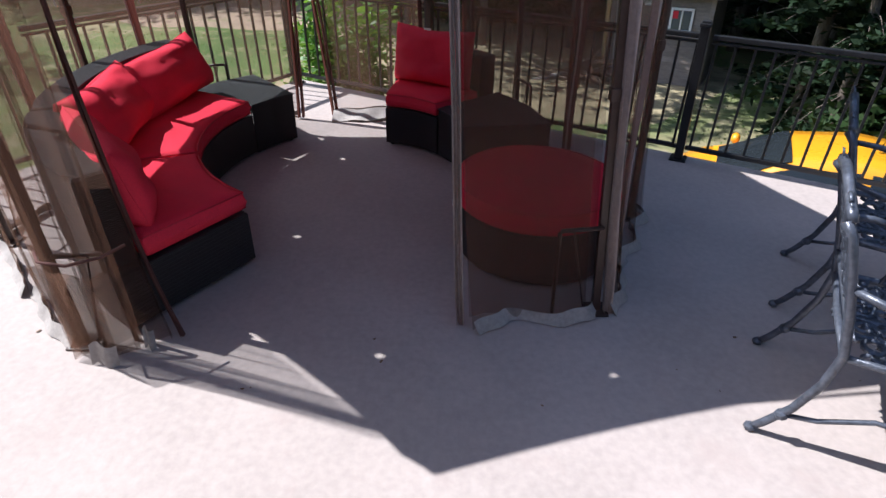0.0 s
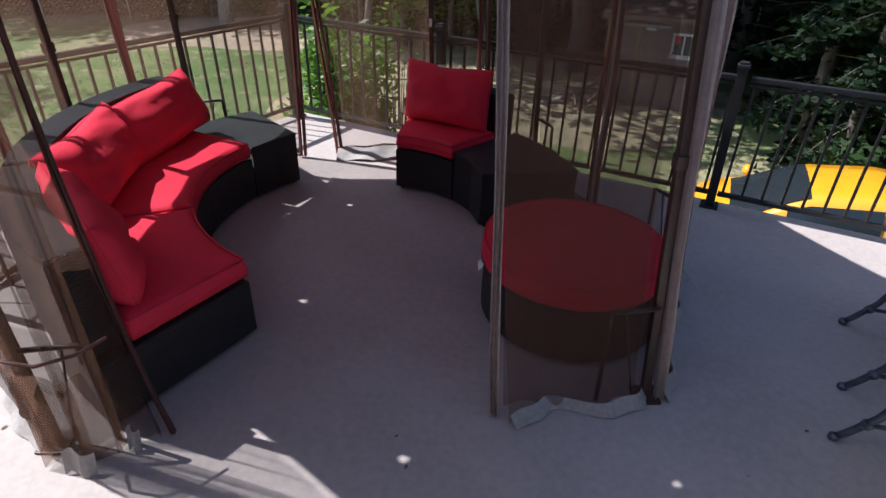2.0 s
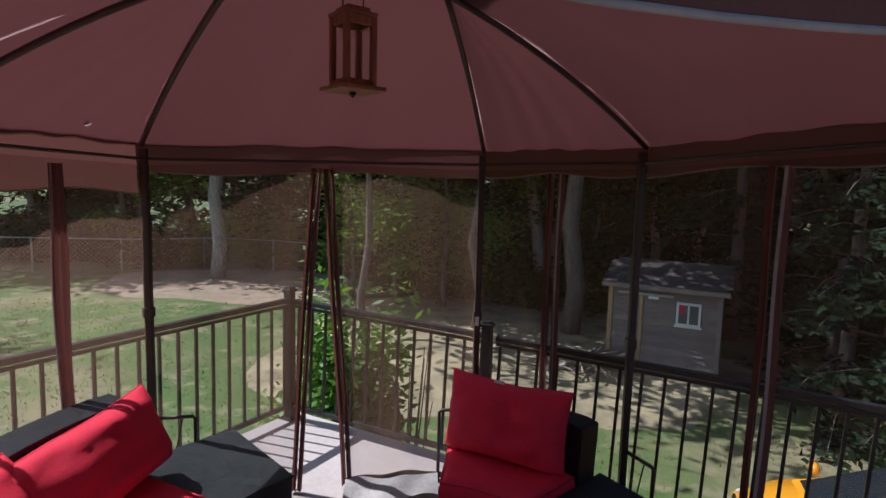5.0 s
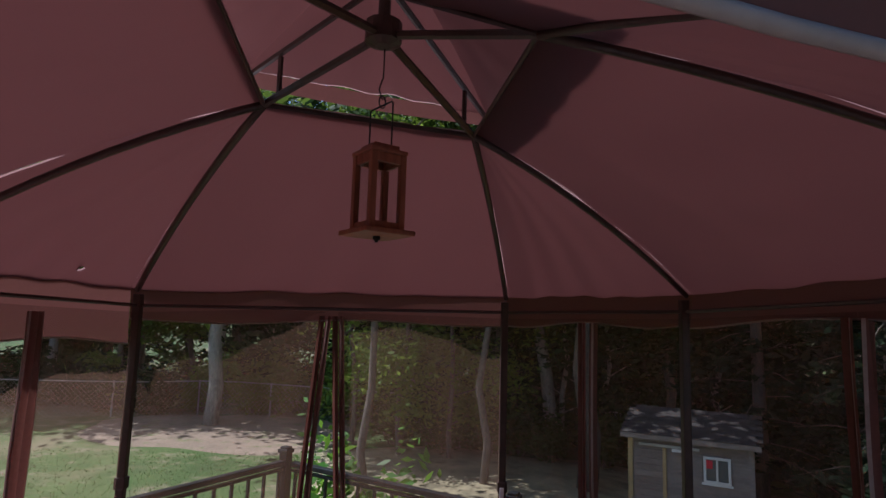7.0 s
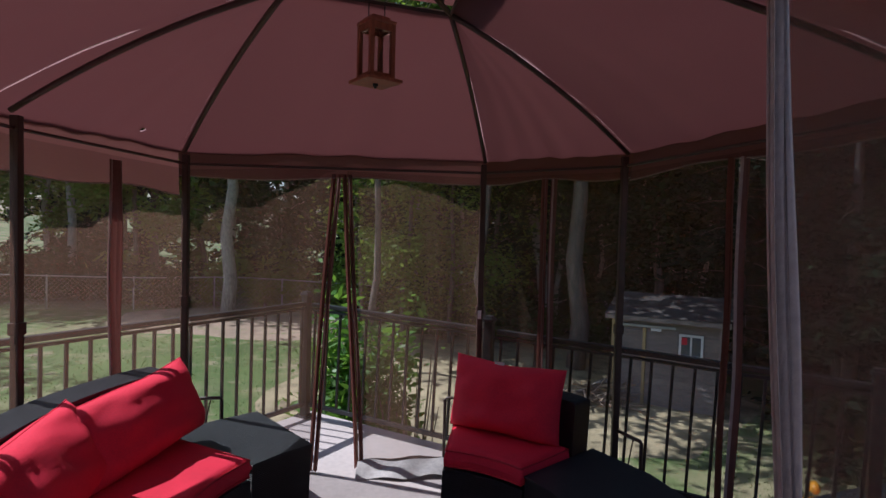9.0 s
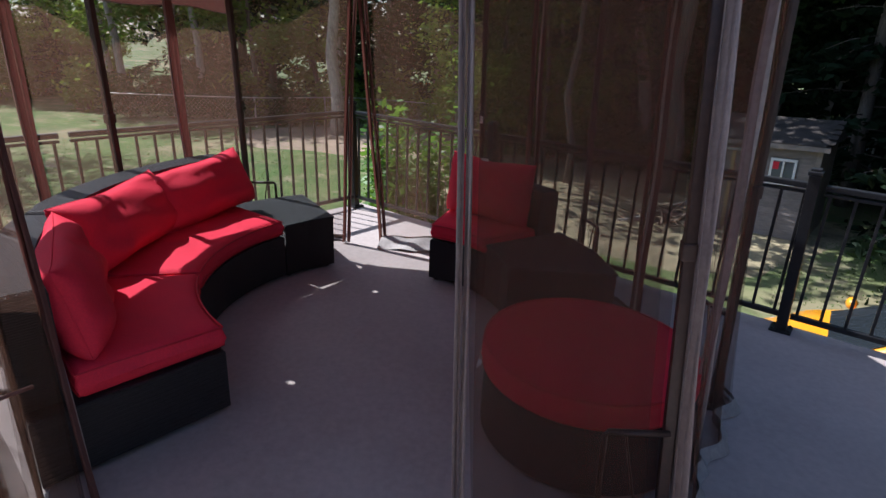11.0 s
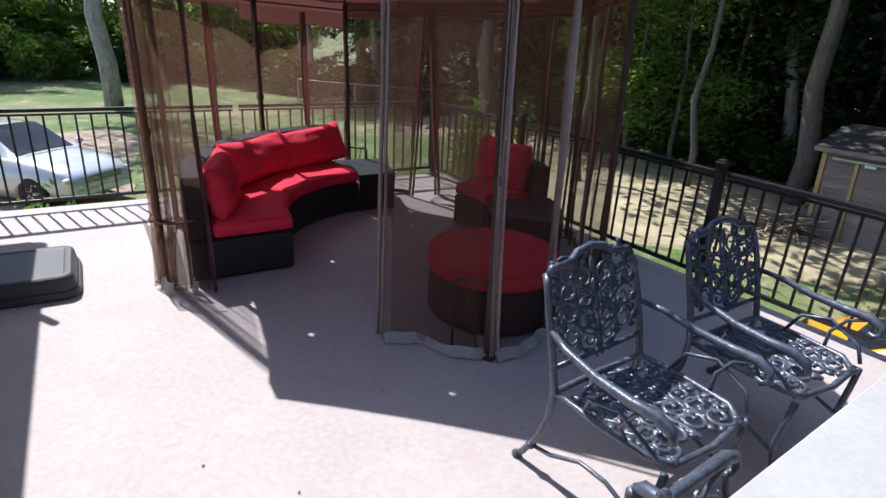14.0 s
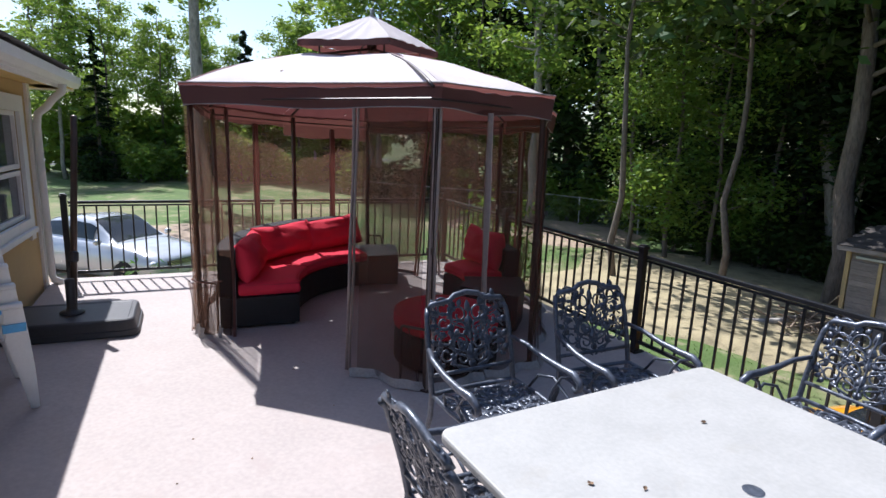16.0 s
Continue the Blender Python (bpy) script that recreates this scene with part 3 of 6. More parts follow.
for k, j in (("a", "b"), ("b", "a"), ("e", "c"), ("c", "e"), ("s", "w"), ("w", "s"), ("v", "z"), ("z", "v")):
    p, q = Vector(G[k]), Vector(G[j])
    d = (q - p).normalized()
    r = p + d * 0.2
    z0 = zf(r.x, r.y)
    bm = bmesh.new()
    tube(bm, [(r.x, r.y, z0), (r.x, r.y, z0 + 0.41), (r.x - d.x * 0.01, r.y - d.y * 0.01, z0 + 0.42), (p.x + d.x * 0.016, p.y + d.y * 0.016, z0 + 0.42)], 0.0095, 6)
    gpart("side_brace", bm, M["bronze"], smooth=True)
    bm = bmesh.new()
    tube(bm, [(r.x - d.x * 0.06, r.y - d.y * 0.06, z0 + 0.412), (p.x + d.x * 0.06, p.y + d.y * 0.06, z0 + 0.02)], 0.004, 5)
    gpart("brace_wire", bm, M["bronze"])
for a, b in zip(ORDER, ORDER[1:] + ORDER[0]):
    p, q = Vector(G[a]), Vector(G[b])
    bm = bmesh.new()
    za, zb = edge_z(*p) - 0.07, edge_z(*q) - 0.07
    tube(bm, [(p.x, p.y, za), (q.x, q.y, zb)], 0.008, 6)
    gpart("net_rail", bm, M["bronze"])
CAPTOP = Vector((HUB.x, HUB.y, 2.70))
CAP = {}
for k, r in RING.items():
    bm = bmesh.new()
    tube(bm, [HUB, r], 0.011, 6)
    gpart("strut", bm, M["bronze"])
    d = (r - HUB)
    c = HUB + d * 1.2
    CAP[k] = Vector((c.x, c.y, r.z + 0.105))
    bm = bmesh.new()
    tube(bm, [HUB + Vector((0, 0, 0.14)), CAP[k] + Vector((0, 0, -0.012))], 0.009, 6)
    gpart("cap_rib", bm, M["bronze"])
    t = HUB.lerp(r, 0.86)
    bm = bmesh.new()
    tube(bm, [t, Vector((t.x, t.y, t.z + 0.11))], 0.008, 6)
    gpart("spacer", bm, M["bronze"])
bm = bmesh.new()
lathe(bm, [(0.02, -0.03), (0.045, -0.02), (0.045, 0.03), (0.015, 0.04), (0.015, 0.2), (0.01, 0.24)], 12, Matrix.Translation(HUB))
gpart("hub", bm, M["bronze"])
rn = ["nw", "sw", "se", "ne"]
bm = bmesh.new()
tube(bm, [RING[k] for k in rn], 0.008, 6, closed=True)
gpart("vent_ring", bm, M["bronze"])


def scallop(p, q, u):
    """Share by which a stretched hem is pulled in between its two corners."""
    return min(0.06, 0.03 * (q - p).length) * 4 * u * (1 - u) / max(0.3, (((p + q) / 2).xy - HUB.xy).length)


def cloth_quad(bm, p0, p1, q1, q0, lift, sag, seed, hem=1.0):
    """A slightly domed cloth panel between an upper edge p and a lower edge q."""
    def f(u, v):
        a, b = p0.lerp(p1, u), q0.lerp(q1, u)
        b = b.lerp(Vector((HUB.x, HUB.y, b.z)), hem * scallop(q0, q1, u))
        p = a.lerp(b, v)
        z = lift * 4 * v * (1 - v) - sag * 4 * u * (1 - u) * (0.25 + v * (1 - v) * 2)
        z += 0.012 * noise.noise(Vector((p.x * 3.1 + seed, p.y * 3.1, 0))) + 0.007 * v * math.sin(u * 31 + seed + 4 * v) * (1 - abs(2 * u - 1)) + 0.004 * noise.noise(Vector((p.x * 11, p.y * 11, seed)))
        return p + Vector((0, 0, z + 0.014))
    sheet(bm, f, 26, 16)


bm = bmesh.new()
E_ = {k: eave(k) for k in G}
panels = (("nw", "ne", "a", "b"), ("ne", "se", "c", "e"), ("se", "sw", "s", "w"), ("sw", "nw", "v", "z"), ("ne", "ne", "b", "c"), ("se", "se", "e", "s"), ("sw", "sw", "w", "v"), ("nw", "nw", "z", "a"))
for n, (r0, r1, k0, k1) in enumerate(panels):
    cloth_quad(bm, RING[r0], RING[r1], E_[k1], E_[k0], 0.05, 0.03, n * 3.7)
bmesh.ops.remove_doubles(bm, verts=bm.verts, dist=0.0008)
# drain holes near the foot of some panels let spots of sun through
from mathutils.bvhtree import BVHTree
DOTS = ((-0.628, 3.296), (-0.675, 2.276), (-0.17, 1.37), (0.756, 1.28))


def drain_holes(bm, radius):
    bm.normal_update()
    tree = BVHTree.FromBMesh(bm)
    bm.faces.ensure_lookup_table()
    todo = []
    for x, y in DOTS:
        place, normal, index, dist = tree.ray_cast(Vector((x, y, zf(x, y) + 0.01)), sun_from, 8)
        if place is not None:
            todo.append((bm.faces[index], place, normal))
    for face, place, normal in todo:
        vs = list(face.verts)
        c = face.calc_center_median().lerp(place, 0.5)
        a1 = (vs[0].co - c).normalized()
        a2 = face.normal.cross(a1)
        ring = []
        for v in vs:
            d = v.co - c
            a = math.atan2(d.dot(a2), d.dot(a1))
            ring.append((bm.verts.new(c + (a1 * math.cos(a) + a2 * math.sin(a)) * radius), a))
        n_ = len(vs)
        bm.faces.remove(face)
        for i_ in range(n_):
            a0, b1 = ring[i_][1], ring[(i_ + 1) % n_][1]
            while b1 < a0:
                b1 += math.tau
            m2 = bm.verts.new(c + (a1 * math.cos((a0 + b1) / 2) + a2 * math.sin((a0 + b1) / 2)) * radius)
            f_ = bm.faces.new((vs[i_], vs[(i_ + 1) % n_], ring[(i_ + 1) % n_][0], m2, ring[i_][0]))
    return bm


# second sheet just below the cloth, coloured as its shaded side
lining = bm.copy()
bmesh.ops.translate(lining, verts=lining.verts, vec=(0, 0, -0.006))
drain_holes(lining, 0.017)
gpart("canopy_lining", lining, M["lining"], "reddish brown canopy underside, darkened as the shaded face", smooth=True)
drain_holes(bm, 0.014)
canopy = gpart("canopy", bm, M["canopy"], "faded brown cloth canopy, top paled for sun glare", smooth=True)
for k0, k1 in zip(rn, rn[1:] + rn[:1]):
    bm = bmesh.new()
    cloth_quad(bm, CAPTOP, CAPTOP, CAP[k1], CAP[k0], 0.012, 0.008, 9.1, 0.0)
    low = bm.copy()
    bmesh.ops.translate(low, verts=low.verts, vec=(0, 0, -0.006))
    top_ = gpart("top_panel", bm, M["canopy"], "panel of the small upper tier, paled for sun glare", smooth=True)
    gpart("top_lining", low, M["lining"], "pinkish brown upper tier underside, darkened as the shaded face", smooth=True, parent=top_)
bm = bmesh.new()
for k0, k1 in zip(rn, rn[1:] + rn[:1]):
    sheet(bm, lambda u, v, a=CAP[k0], b=CAP[k1]: a.lerp(b, u) + Vector((0, 0, 0.014 - 0.05 * v - 0.01 * math.sin(u * math.pi))), 8, 2)
gpart("top_valance", bm, M["valance"], "short brown skirt of the upper tier")
bm = bmesh.new()
lathe(bm, [(0.012, 0.0), (0.02, 0.012), (0.012, 0.03), (0.022, 0.05), (0.016, 0.068), (0.004, 0.075)], 10, Matrix.Translation(CAPTOP + Vector((0, 0, 0.01))))
gpart("finial", bm, M["galv"], "pale round finial", smooth=True)


def val_f(p, q, drop, inset, seed):
    def f(u, v):
        w = p.lerp(q, u)
        w = w.lerp(Vector((HUB.x, HUB.y, w.z)), scallop(p, q, u))
        d = (HUB.xy - w.xy).normalized() * (inset * v)
        r = 0.012 * v * noise.noise(Vector((w.x * 6 + seed, w.y * 6, v * 2)))
        return Vector((w.x + d.x * (1 + r * 20) , w.y + d.y, w.z + 0.035 - (drop + 0.03) * v + 0.012 * v * math.sin(u * 9 + seed)))
    return f


for n, (a, b) in enumerate(zip(ORDER, ORDER[1:] + ORDER[0])):
    bm = bmesh.new()
    drop = 0.225 if {a, b} == {"a", "z"} else 0.13
    sheet(bm, val_f(E_[a], E_[b], drop, 0.03, n), 20, 4)
    v_ = gpart("valance", bm, M["valance"], "brown hanging cloth edge of the canopy", smooth=True)
    bm = bmesh.new()
    fv = val_f(E_[a], E_[b], drop, 0.03, n)
    tube(bm, [fv(i / 20, 1.0) for i in range(21)], 0.0042, 5)
    gpart("piping", bm, M["piping"], "pale piping", smooth=True, parent=v_)
    bm = bmesh.new()
    tube(bm, [fv(i / 20, 0.0) + Vector((0, 0, 0.004)) for i in range(21)], 0.005, 5)
    gpart("edge_seam", bm, M["piping"], parent=v_)


# ---- nets and drapes ----
def net_panel(p, q, label, wave=0.02, flare=0.03, hem=True, top_q=None, gather=1.0, seed=0, cloth="net", top_p=None, bend=1):
    """A hanging net between two uprights; p and q lie on the deck, top_q gives another place for its upper end."""
    p, q = Vector(p), Vector(q)
    tq = Vector(top_q) if top_q else q
    tp = Vector(top_p) if top_p else p
    mid = (p + q) / 2
    out = (mid - HUB.xy).normalized()
    net = empty("net_curtain", Matrix.Translation((mid.x, mid.y, zf(*mid))), label, "curtain", "gazebo nets")
    I = net.matrix_world.inverted()
    def f(u, v):
        b = p.lerp(q, u)
        t = tp.lerp(tq, u)
        w = t.lerp(b, v ** bend)
        ztop, zbot = edge_z(t.x, t.y) - 0.1, zf(b.x, b.y) + 0.006
        amp = wave * (0.25 + v)
        s = amp * math.sin(u * (5 + 2 * (seed % 3)) * gather + seed) + amp * 0.35 * math.sin(u * 19 * gather + seed * 2 + v * 2)
        s += flare * v ** 3
        z = ztop + (zbot - ztop) * v
        return Vector((w.x + out.x * s, w.y + out.y * s, z + (0.012 * (0.5 + 0.5 * math.sin(u * 11 + seed)) if v > 0.99 else 0)))
    bm = bmesh.new()
    sheet(bm, f, 36, 16)
    bm.transform(I)
    part("netting", bm, M[cloth], net, smooth=True)
    if hem:
        bm = bmesh.new()
        def hf(u, v):
            c = f(u, 1.0)
            return Vector((c.x + out.x * (0.004 + 0.035 * v), c.y + out.y * (0.004 + 0.035 * v), max(zf(c.x, c.y) + 0.006, c.z + 0.045 * (1 - v) - 0.01 * v)))
        sheet(bm, hf, 36, 3)
        bm.transform(I)
        part("hem", bm, M["hem"], net, "pale weighted hem", smooth=True)
    return net, f


def drape(p, lean=(0, 0), w=0.075, along=(1, 0), light=False, z0=None, label="reddish brown folded net edge strips with pale zip tape", top=None, bend=1):
    """Two folded cloth strips and their zip tapes hanging at the middle of a side."""
    p = Vector(p)
    t = Vector(top) if top else p
    a = Vector(along).normalized()
    n = Vector((-a.y, a.x))
    e = empty("curtain_strip", Matrix.Translation((p.x, p.y, zf(*p))), label, "curtain strip", "gazebo curtain strips")
    I = e.matrix_world.inverted()
    ztop, zbot = edge_z(t.x, t.y) - 0.12, zf(*p) + 0.01
    for sgn in (-1, 1):
        bm = bmesh.new()
        def f(u, v, sgn=sgn):
            c = t.lerp(p, v ** bend)
            s = (0.1 + u) * w * 0.5 * sgn
            d = 0.014 * math.sin(u * 6 + sgn) + 0.006 * math.sin(v * 11 + sgn)
            wob = 0.008 * math.sin(v * 5 + p.x * 3) * v
            return Vector((c.x + a.x * (s + wob) + n.x * d, c.y + a.y * (s + wob) + n.y * d, ztop + (zbot - ztop) * v))
        sheet(bm, f, 6, 18)
        bm.transform(I)
        part("strip", bm, M["strip"] if light else M["drape"], e, smooth=True)
        bm = bmesh.new()
        def tf(u, v, sgn=sgn):
            c = f(0.45 + 0.2 * u, v)
            return c + Vector((n.x, n.y, 0)) * 0.004
        sheet(bm, tf, 1, 18)
        bm.transform(I)
        part("zip_tape", bm, M["strip"], e)
    return e


def mid2(k, j, f=0.5):
    return tuple(Vector(G[k]).lerp(Vector(G[j]), f))


S_TOP = (G["s"][0] + LEANS["s"][0], G["s"][1] + LEANS["s"][1])
brown = "brown see-through insect net hanging at the gazebo side"
for n, (k, j) in enumerate((("s", "e"), ("e", "c"), ("c", "b"), ("a", "z"), ("z", "v"), ("v", "w"))):
    m_ = mid2(k, j)
    if k == "v":
        net_panel((-2.15, 2.12), (-1.74, 1.72), brown, seed=3, flare=0.0, wave=0.012)
        net_panel((-1.37, 1.39), (-1.74, 1.72), brown, seed=6, flare=0.0, wave=0.014)
        continue
    net_panel(G[k], m_, brown, seed=n, flare=0.05 if k in "se" else 0.02, top_p=S_TOP if k == "s" else None)
    net_panel(G[j], m_, brown, seed=n + 2, flare=0.05 if k in "se" else 0.02)
    if (k, j) != ("v", "w"):
        drape(m_, along=Vector(G[j]) - Vector(G[k]), light=(k == "s"), w=0.05 if k == "s" else 0.075)
# north side, parted at the middle
NM = mid2("a", "b")
net_panel(G["a"], (-1.05, 4.06), brown, top_q=(NM[0] - 0.03, NM[1]), seed=1, flare=0.0, wave=0.025)
net_panel(G["b"], (-0.79, 4.14), brown, top_q=(NM[0] + 0.03, NM[1]), seed=4, flare=0.0, wave=0.025)
drape((-1.05, 4.05), along=(1, 0.17), w=0.05, top=(NM[0] - 0.03, NM[1]))
drape((-0.79, 4.13), along=(1, 0.17), w=0.05, top=(NM[0] + 0.03, NM[1]))
bm = bmesh.new()
sheet(bm, lambda u, v: Vector((-0.79 + 0.5 * u, 4.10 + 0.07 * u - 0.13 * v + 0.015 * math.sin(u * 9), zf(-0.5, 4.1) + 0.012 + 0.05 * (1 - v) + 0.006 * (1 + math.sin(u * 13 + v * 3)))), 30, 6)
tagged(part("hem_flap", bm, M["hem"], smooth=True), "crumpled pale hem flap of a net lying on the deck", "curtain hem")
# south side: one half closed, the other gathered at its post
SM = (0.17, 1.57)
net_panel(G["s"], SM, brown, seed=5, flare=0.03, wave=0.035, top_p=S_TOP, top_q=(0.13, 1.71))
net_panel((0.70, 1.70), (0.20, 1.62), "second layer of brown net behind the entrance curtain", seed=6, flare=0.03, wave=0.03, hem=False, top_p=(0.66, 1.82), top_q=(0.18, 1.73))
drape(SM, along=(1, 0.1), w=0.035, light=True, label="pale zip edge of the parted entrance net", top=(0.13, 1.70))
drape((0.81, 1.67), along=(0.9, 0.4), w=0.045, light=True, label="pale zip tape down the front corner net", top=(0.745, 1.81))
net_panel((-1.38, 1.40), (-1.0, 1.455), "brown insect net drawn back to the gazebo post", wave=0.02, flare=0.02, gather=2.6, seed=7, hem=False, top_q=(-1.14, 1.58), bend=5)
net_panel((-1.37, 1.36), (-1.10, 1.40), "second fold of brown net behind the drawn curtain", wave=0.03, flare=0.03, gather=2.2, seed=10, hem=False)
drape((-0.985, 1.46), along=(1, 0.15), w=0.012, label="brown zip edge of the drawn entrance net", top=(-1.15, 1.59), bend=5)
for x0, x1, y0, nm in ((-1.26, -1.16, 1.30, "pale weighted hem corner of the drawn net"), (-1.1, -1.06, 1.4, "short pale hem tab at the foot of the net")):
    bm = bmesh.new()
    sheet(bm, lambda u, v: Vector((x0 + (x1 - x0) * u, y0 - 0.02 * v + 0.012 * math.sin(u * 7), zf(x0, y0) + 0.004 + 0.085 * (1 - v) + 0.012 * math.sin(u * 5))), 6, 4)
    tagged(part("hem_flap", bm, M["hem"], smooth=True), nm, "curtain hem")
bm = bmesh.new()
def pocket(u, v):
    """A limp cloth pocket of the gathered net."""
    a = -1.37 + 0.27 * u
    y = 1.31 - 0.03 * math.sin(u * math.pi) + 0.012 * math.sin(u * 13 + v * 3)
    return Vector((a, y + 0.05 * v, zf(a, y) + 0.03 + 0.4 * (1 - v) + 0.02 * math.sin(u * 6)))
sheet(bm, pocket, 14, 8)
tagged(part("net_fold", bm, M["netfold"], smooth=True), "turned-up lower fold of the gathered brown net", "curtain")
bm = bmesh.new()
tube(bm, [(-1.375, 1.385, 0.5), (-1.33, 1.325, 0.49), (-1.22, 1.305, 0.485), (-1.12, 1.35, 0.49), (-1.06, 1.42, 0.5)], 0.006, 6)
tagged(part("tie_cord", bm, M["drape"], smooth=True), "brown cord tied across the drawn net", "cord")
bm = boxed(0, 0, 0, 0.02, 0.003, 0.05)
t_ = tagged(part("tag", bm, M["tag"]), "small white cloth tag on the gazebo post", "tag")
t_.matrix_world = Matrix.Translation((-0.094, 4.222, 0.955))

# ---- lantern ----
LT = Vector((-0.605, 2.74, 1.948))
lantern = empty("hanging_lantern", Matrix.Translation(LT) @ Matrix.Rotation(radians(35), 4, "Z") @ Matrix.Scale(0.76, 4), "reddish cedar lantern with clear panes hanging from the gazebo hub", "lantern")
H_ = 0.26
bm = boxed(0, 0, 0.008, 0.175, 0.175, 0.016, 0.004)
part("base", bm, M["cedar"], lantern)
bm = boxed(0, 0, H_, 0.13, 0.13, 0.014, 0.004)
box(bm, 0, 0, H_ + 0.016, 0.09, 0.09, 0.018, bevel=0.004)
part("top", bm, M["cedar"], lantern)
leg = None
for sx in (-1, 1):
    for sy in (-1, 1):
        if leg is None:
            leg = part("corner_post", boxed(0, 0, (H_ + 0.016) / 2, 0.02, 0.02, H_ - 0.024, 0.002), M["cedar"], lantern)
            leg.location = (0.052 * sx, 0.052 * sy, 0)
        else:
            again(leg, Matrix.Translation((0.052 * sx, 0.052 * sy, 0)))
for a in range(4):
    m_ = Matrix.Rotation(a * math.pi / 2, 4, "Z")
    part("lower_rail", boxed(0.052, 0, 0.028, 0.012, 0.084, 0.022, 0, m_), M["cedar"], lantern)
    part("upper_rail", boxed(0.052, 0, H_ - 0.022, 0.012, 0.084, 0.028, 0, m_), M["cedar"], lantern)
for a in range(4):
    o = part("pane", boxed(0.05, 0, H_ / 2, 0.002, 0.084, H_ - 0.08, 0, Matrix.Rotation(a * math.pi / 2, 4, "Z")), M["pane"], lantern)
    o.visible_shadow = False
bm = bmesh.new()
tube(bm, [(-0.04, 0, H_ - 0.01), (-0.04, 0, H_ + 0.13), (-0.035, 0, H_ + 0.136), (0.0, 0, H_ + 0.16), (0.035, 0, H_ + 0.184), (0.04, 0, H_ + 0.18), (0.04, 0, H_ - 0.01)], 0.0028, 6)
part("handle", bm, M["black"], lantern, "thin black wire handle", True)
bm = bmesh.new()
lathe(bm, [(0.012, -0.012), (0.012, 0.0), (0.006, 0.004)], 8)
lathe(bm, [(0.005, -0.02), (0.007, -0.012)], 8)
part("knob", bm, M["black"], lantern)
bm = bmesh.new()
hz = H_ + 0.16
pts = [(0.012 * math.cos(t), 0, hz + 0.012 + 0.02 * math.sin(t)) for t in [i * math.tau / 14 - 0.4 for i in range(15)]]
tube(bm, pts, 0.0026, 5)
tube(bm, [(0.016, 0, hz + 0.035), (0.0, 0, hz + 0.02), (-0.014, 0, hz + 0.05), (-0.004, 0, hz + 0.085), (0, 0, hz + 0.09), (0, 0, (HUB.z - LT.z - 0.02) / 0.76)], 0.0026, 5)
part("hook", bm, M["black"], lantern, "black wire hook", True)


# ---- seating ----
def arc_prism(bm, r0, r1, a0, a1, z0, z1, n=14, bevel=0.0):
    """A curved block between two radii and two angles (degrees)."""
    A = [radians(a0 + (a1 - a0) * i / n) for i in range(n + 1)]
    poly = [(r1 * math.cos(a), r1 * math.sin(a)) for a in A] + [(r0 * math.cos(a), r0 * math.sin(a)) for a in reversed(A)]
    return prism(bm, poly, z0, z1, bevel)


def arc_cushion(bm, r0, r1, a0, a1, z0, z1, nr=12, na=24):
    """A padded curved seat cushion, rounded at its rim."""
    def f(s, t, top):
        r, a = r0 + (r1 - r0) * s, radians(a0 + (a1 - a0) * t)
        d = min(s * (r1 - r0), (1 - s) * (r1 - r0), t * radians(a1 - a0) * r, (1 - t) * radians(a1 - a0) * r)
        k = min(1.0, d / 0.035)
        h = (z1 - z0) / 2 * (1 - (1 - k) ** 2) ** 0.5 if k < 1 else (z1 - z0) / 2
        h += 0.012 * min(1, d / 0.2) * (1 if top else 0)
        h += 0.004 * noise.noise(Vector((r * math.cos(a) * 7, r * math.sin(a) * 7, 1.0))) if top else 0
        zc = (z0 + z1) / 2
        return Vector((r * math.cos(a), r * math.sin(a), zc + (h if top else -h)))
    ss = [0, 0.02, 0.05, 0.09] + [0.15 + 0.7 * i / (nr - 1) for i in range(nr)] + [0.91, 0.95, 0.98, 1]
    tt = [0, 0.012, 0.03, 0.055] + [0.09 + 0.82 * i / (na - 1) for i in range(na)] + [0.945, 0.97, 0.988, 1]
    for top in (True, False):
        V = [[bm.verts.new(f(s, t, top)) for t in tt] for s in ss]
        for i in range(len(ss) - 1):
            for j in range(len(tt) - 1):
                q = (V[i][j], V[i + 1][j], V[i + 1][j + 1], V[i][j + 1])
                bm.faces.new(q if top else q[::-1])
    bmesh.ops.remove_doubles(bm, verts=bm.verts, dist=0.0005)
    return bm


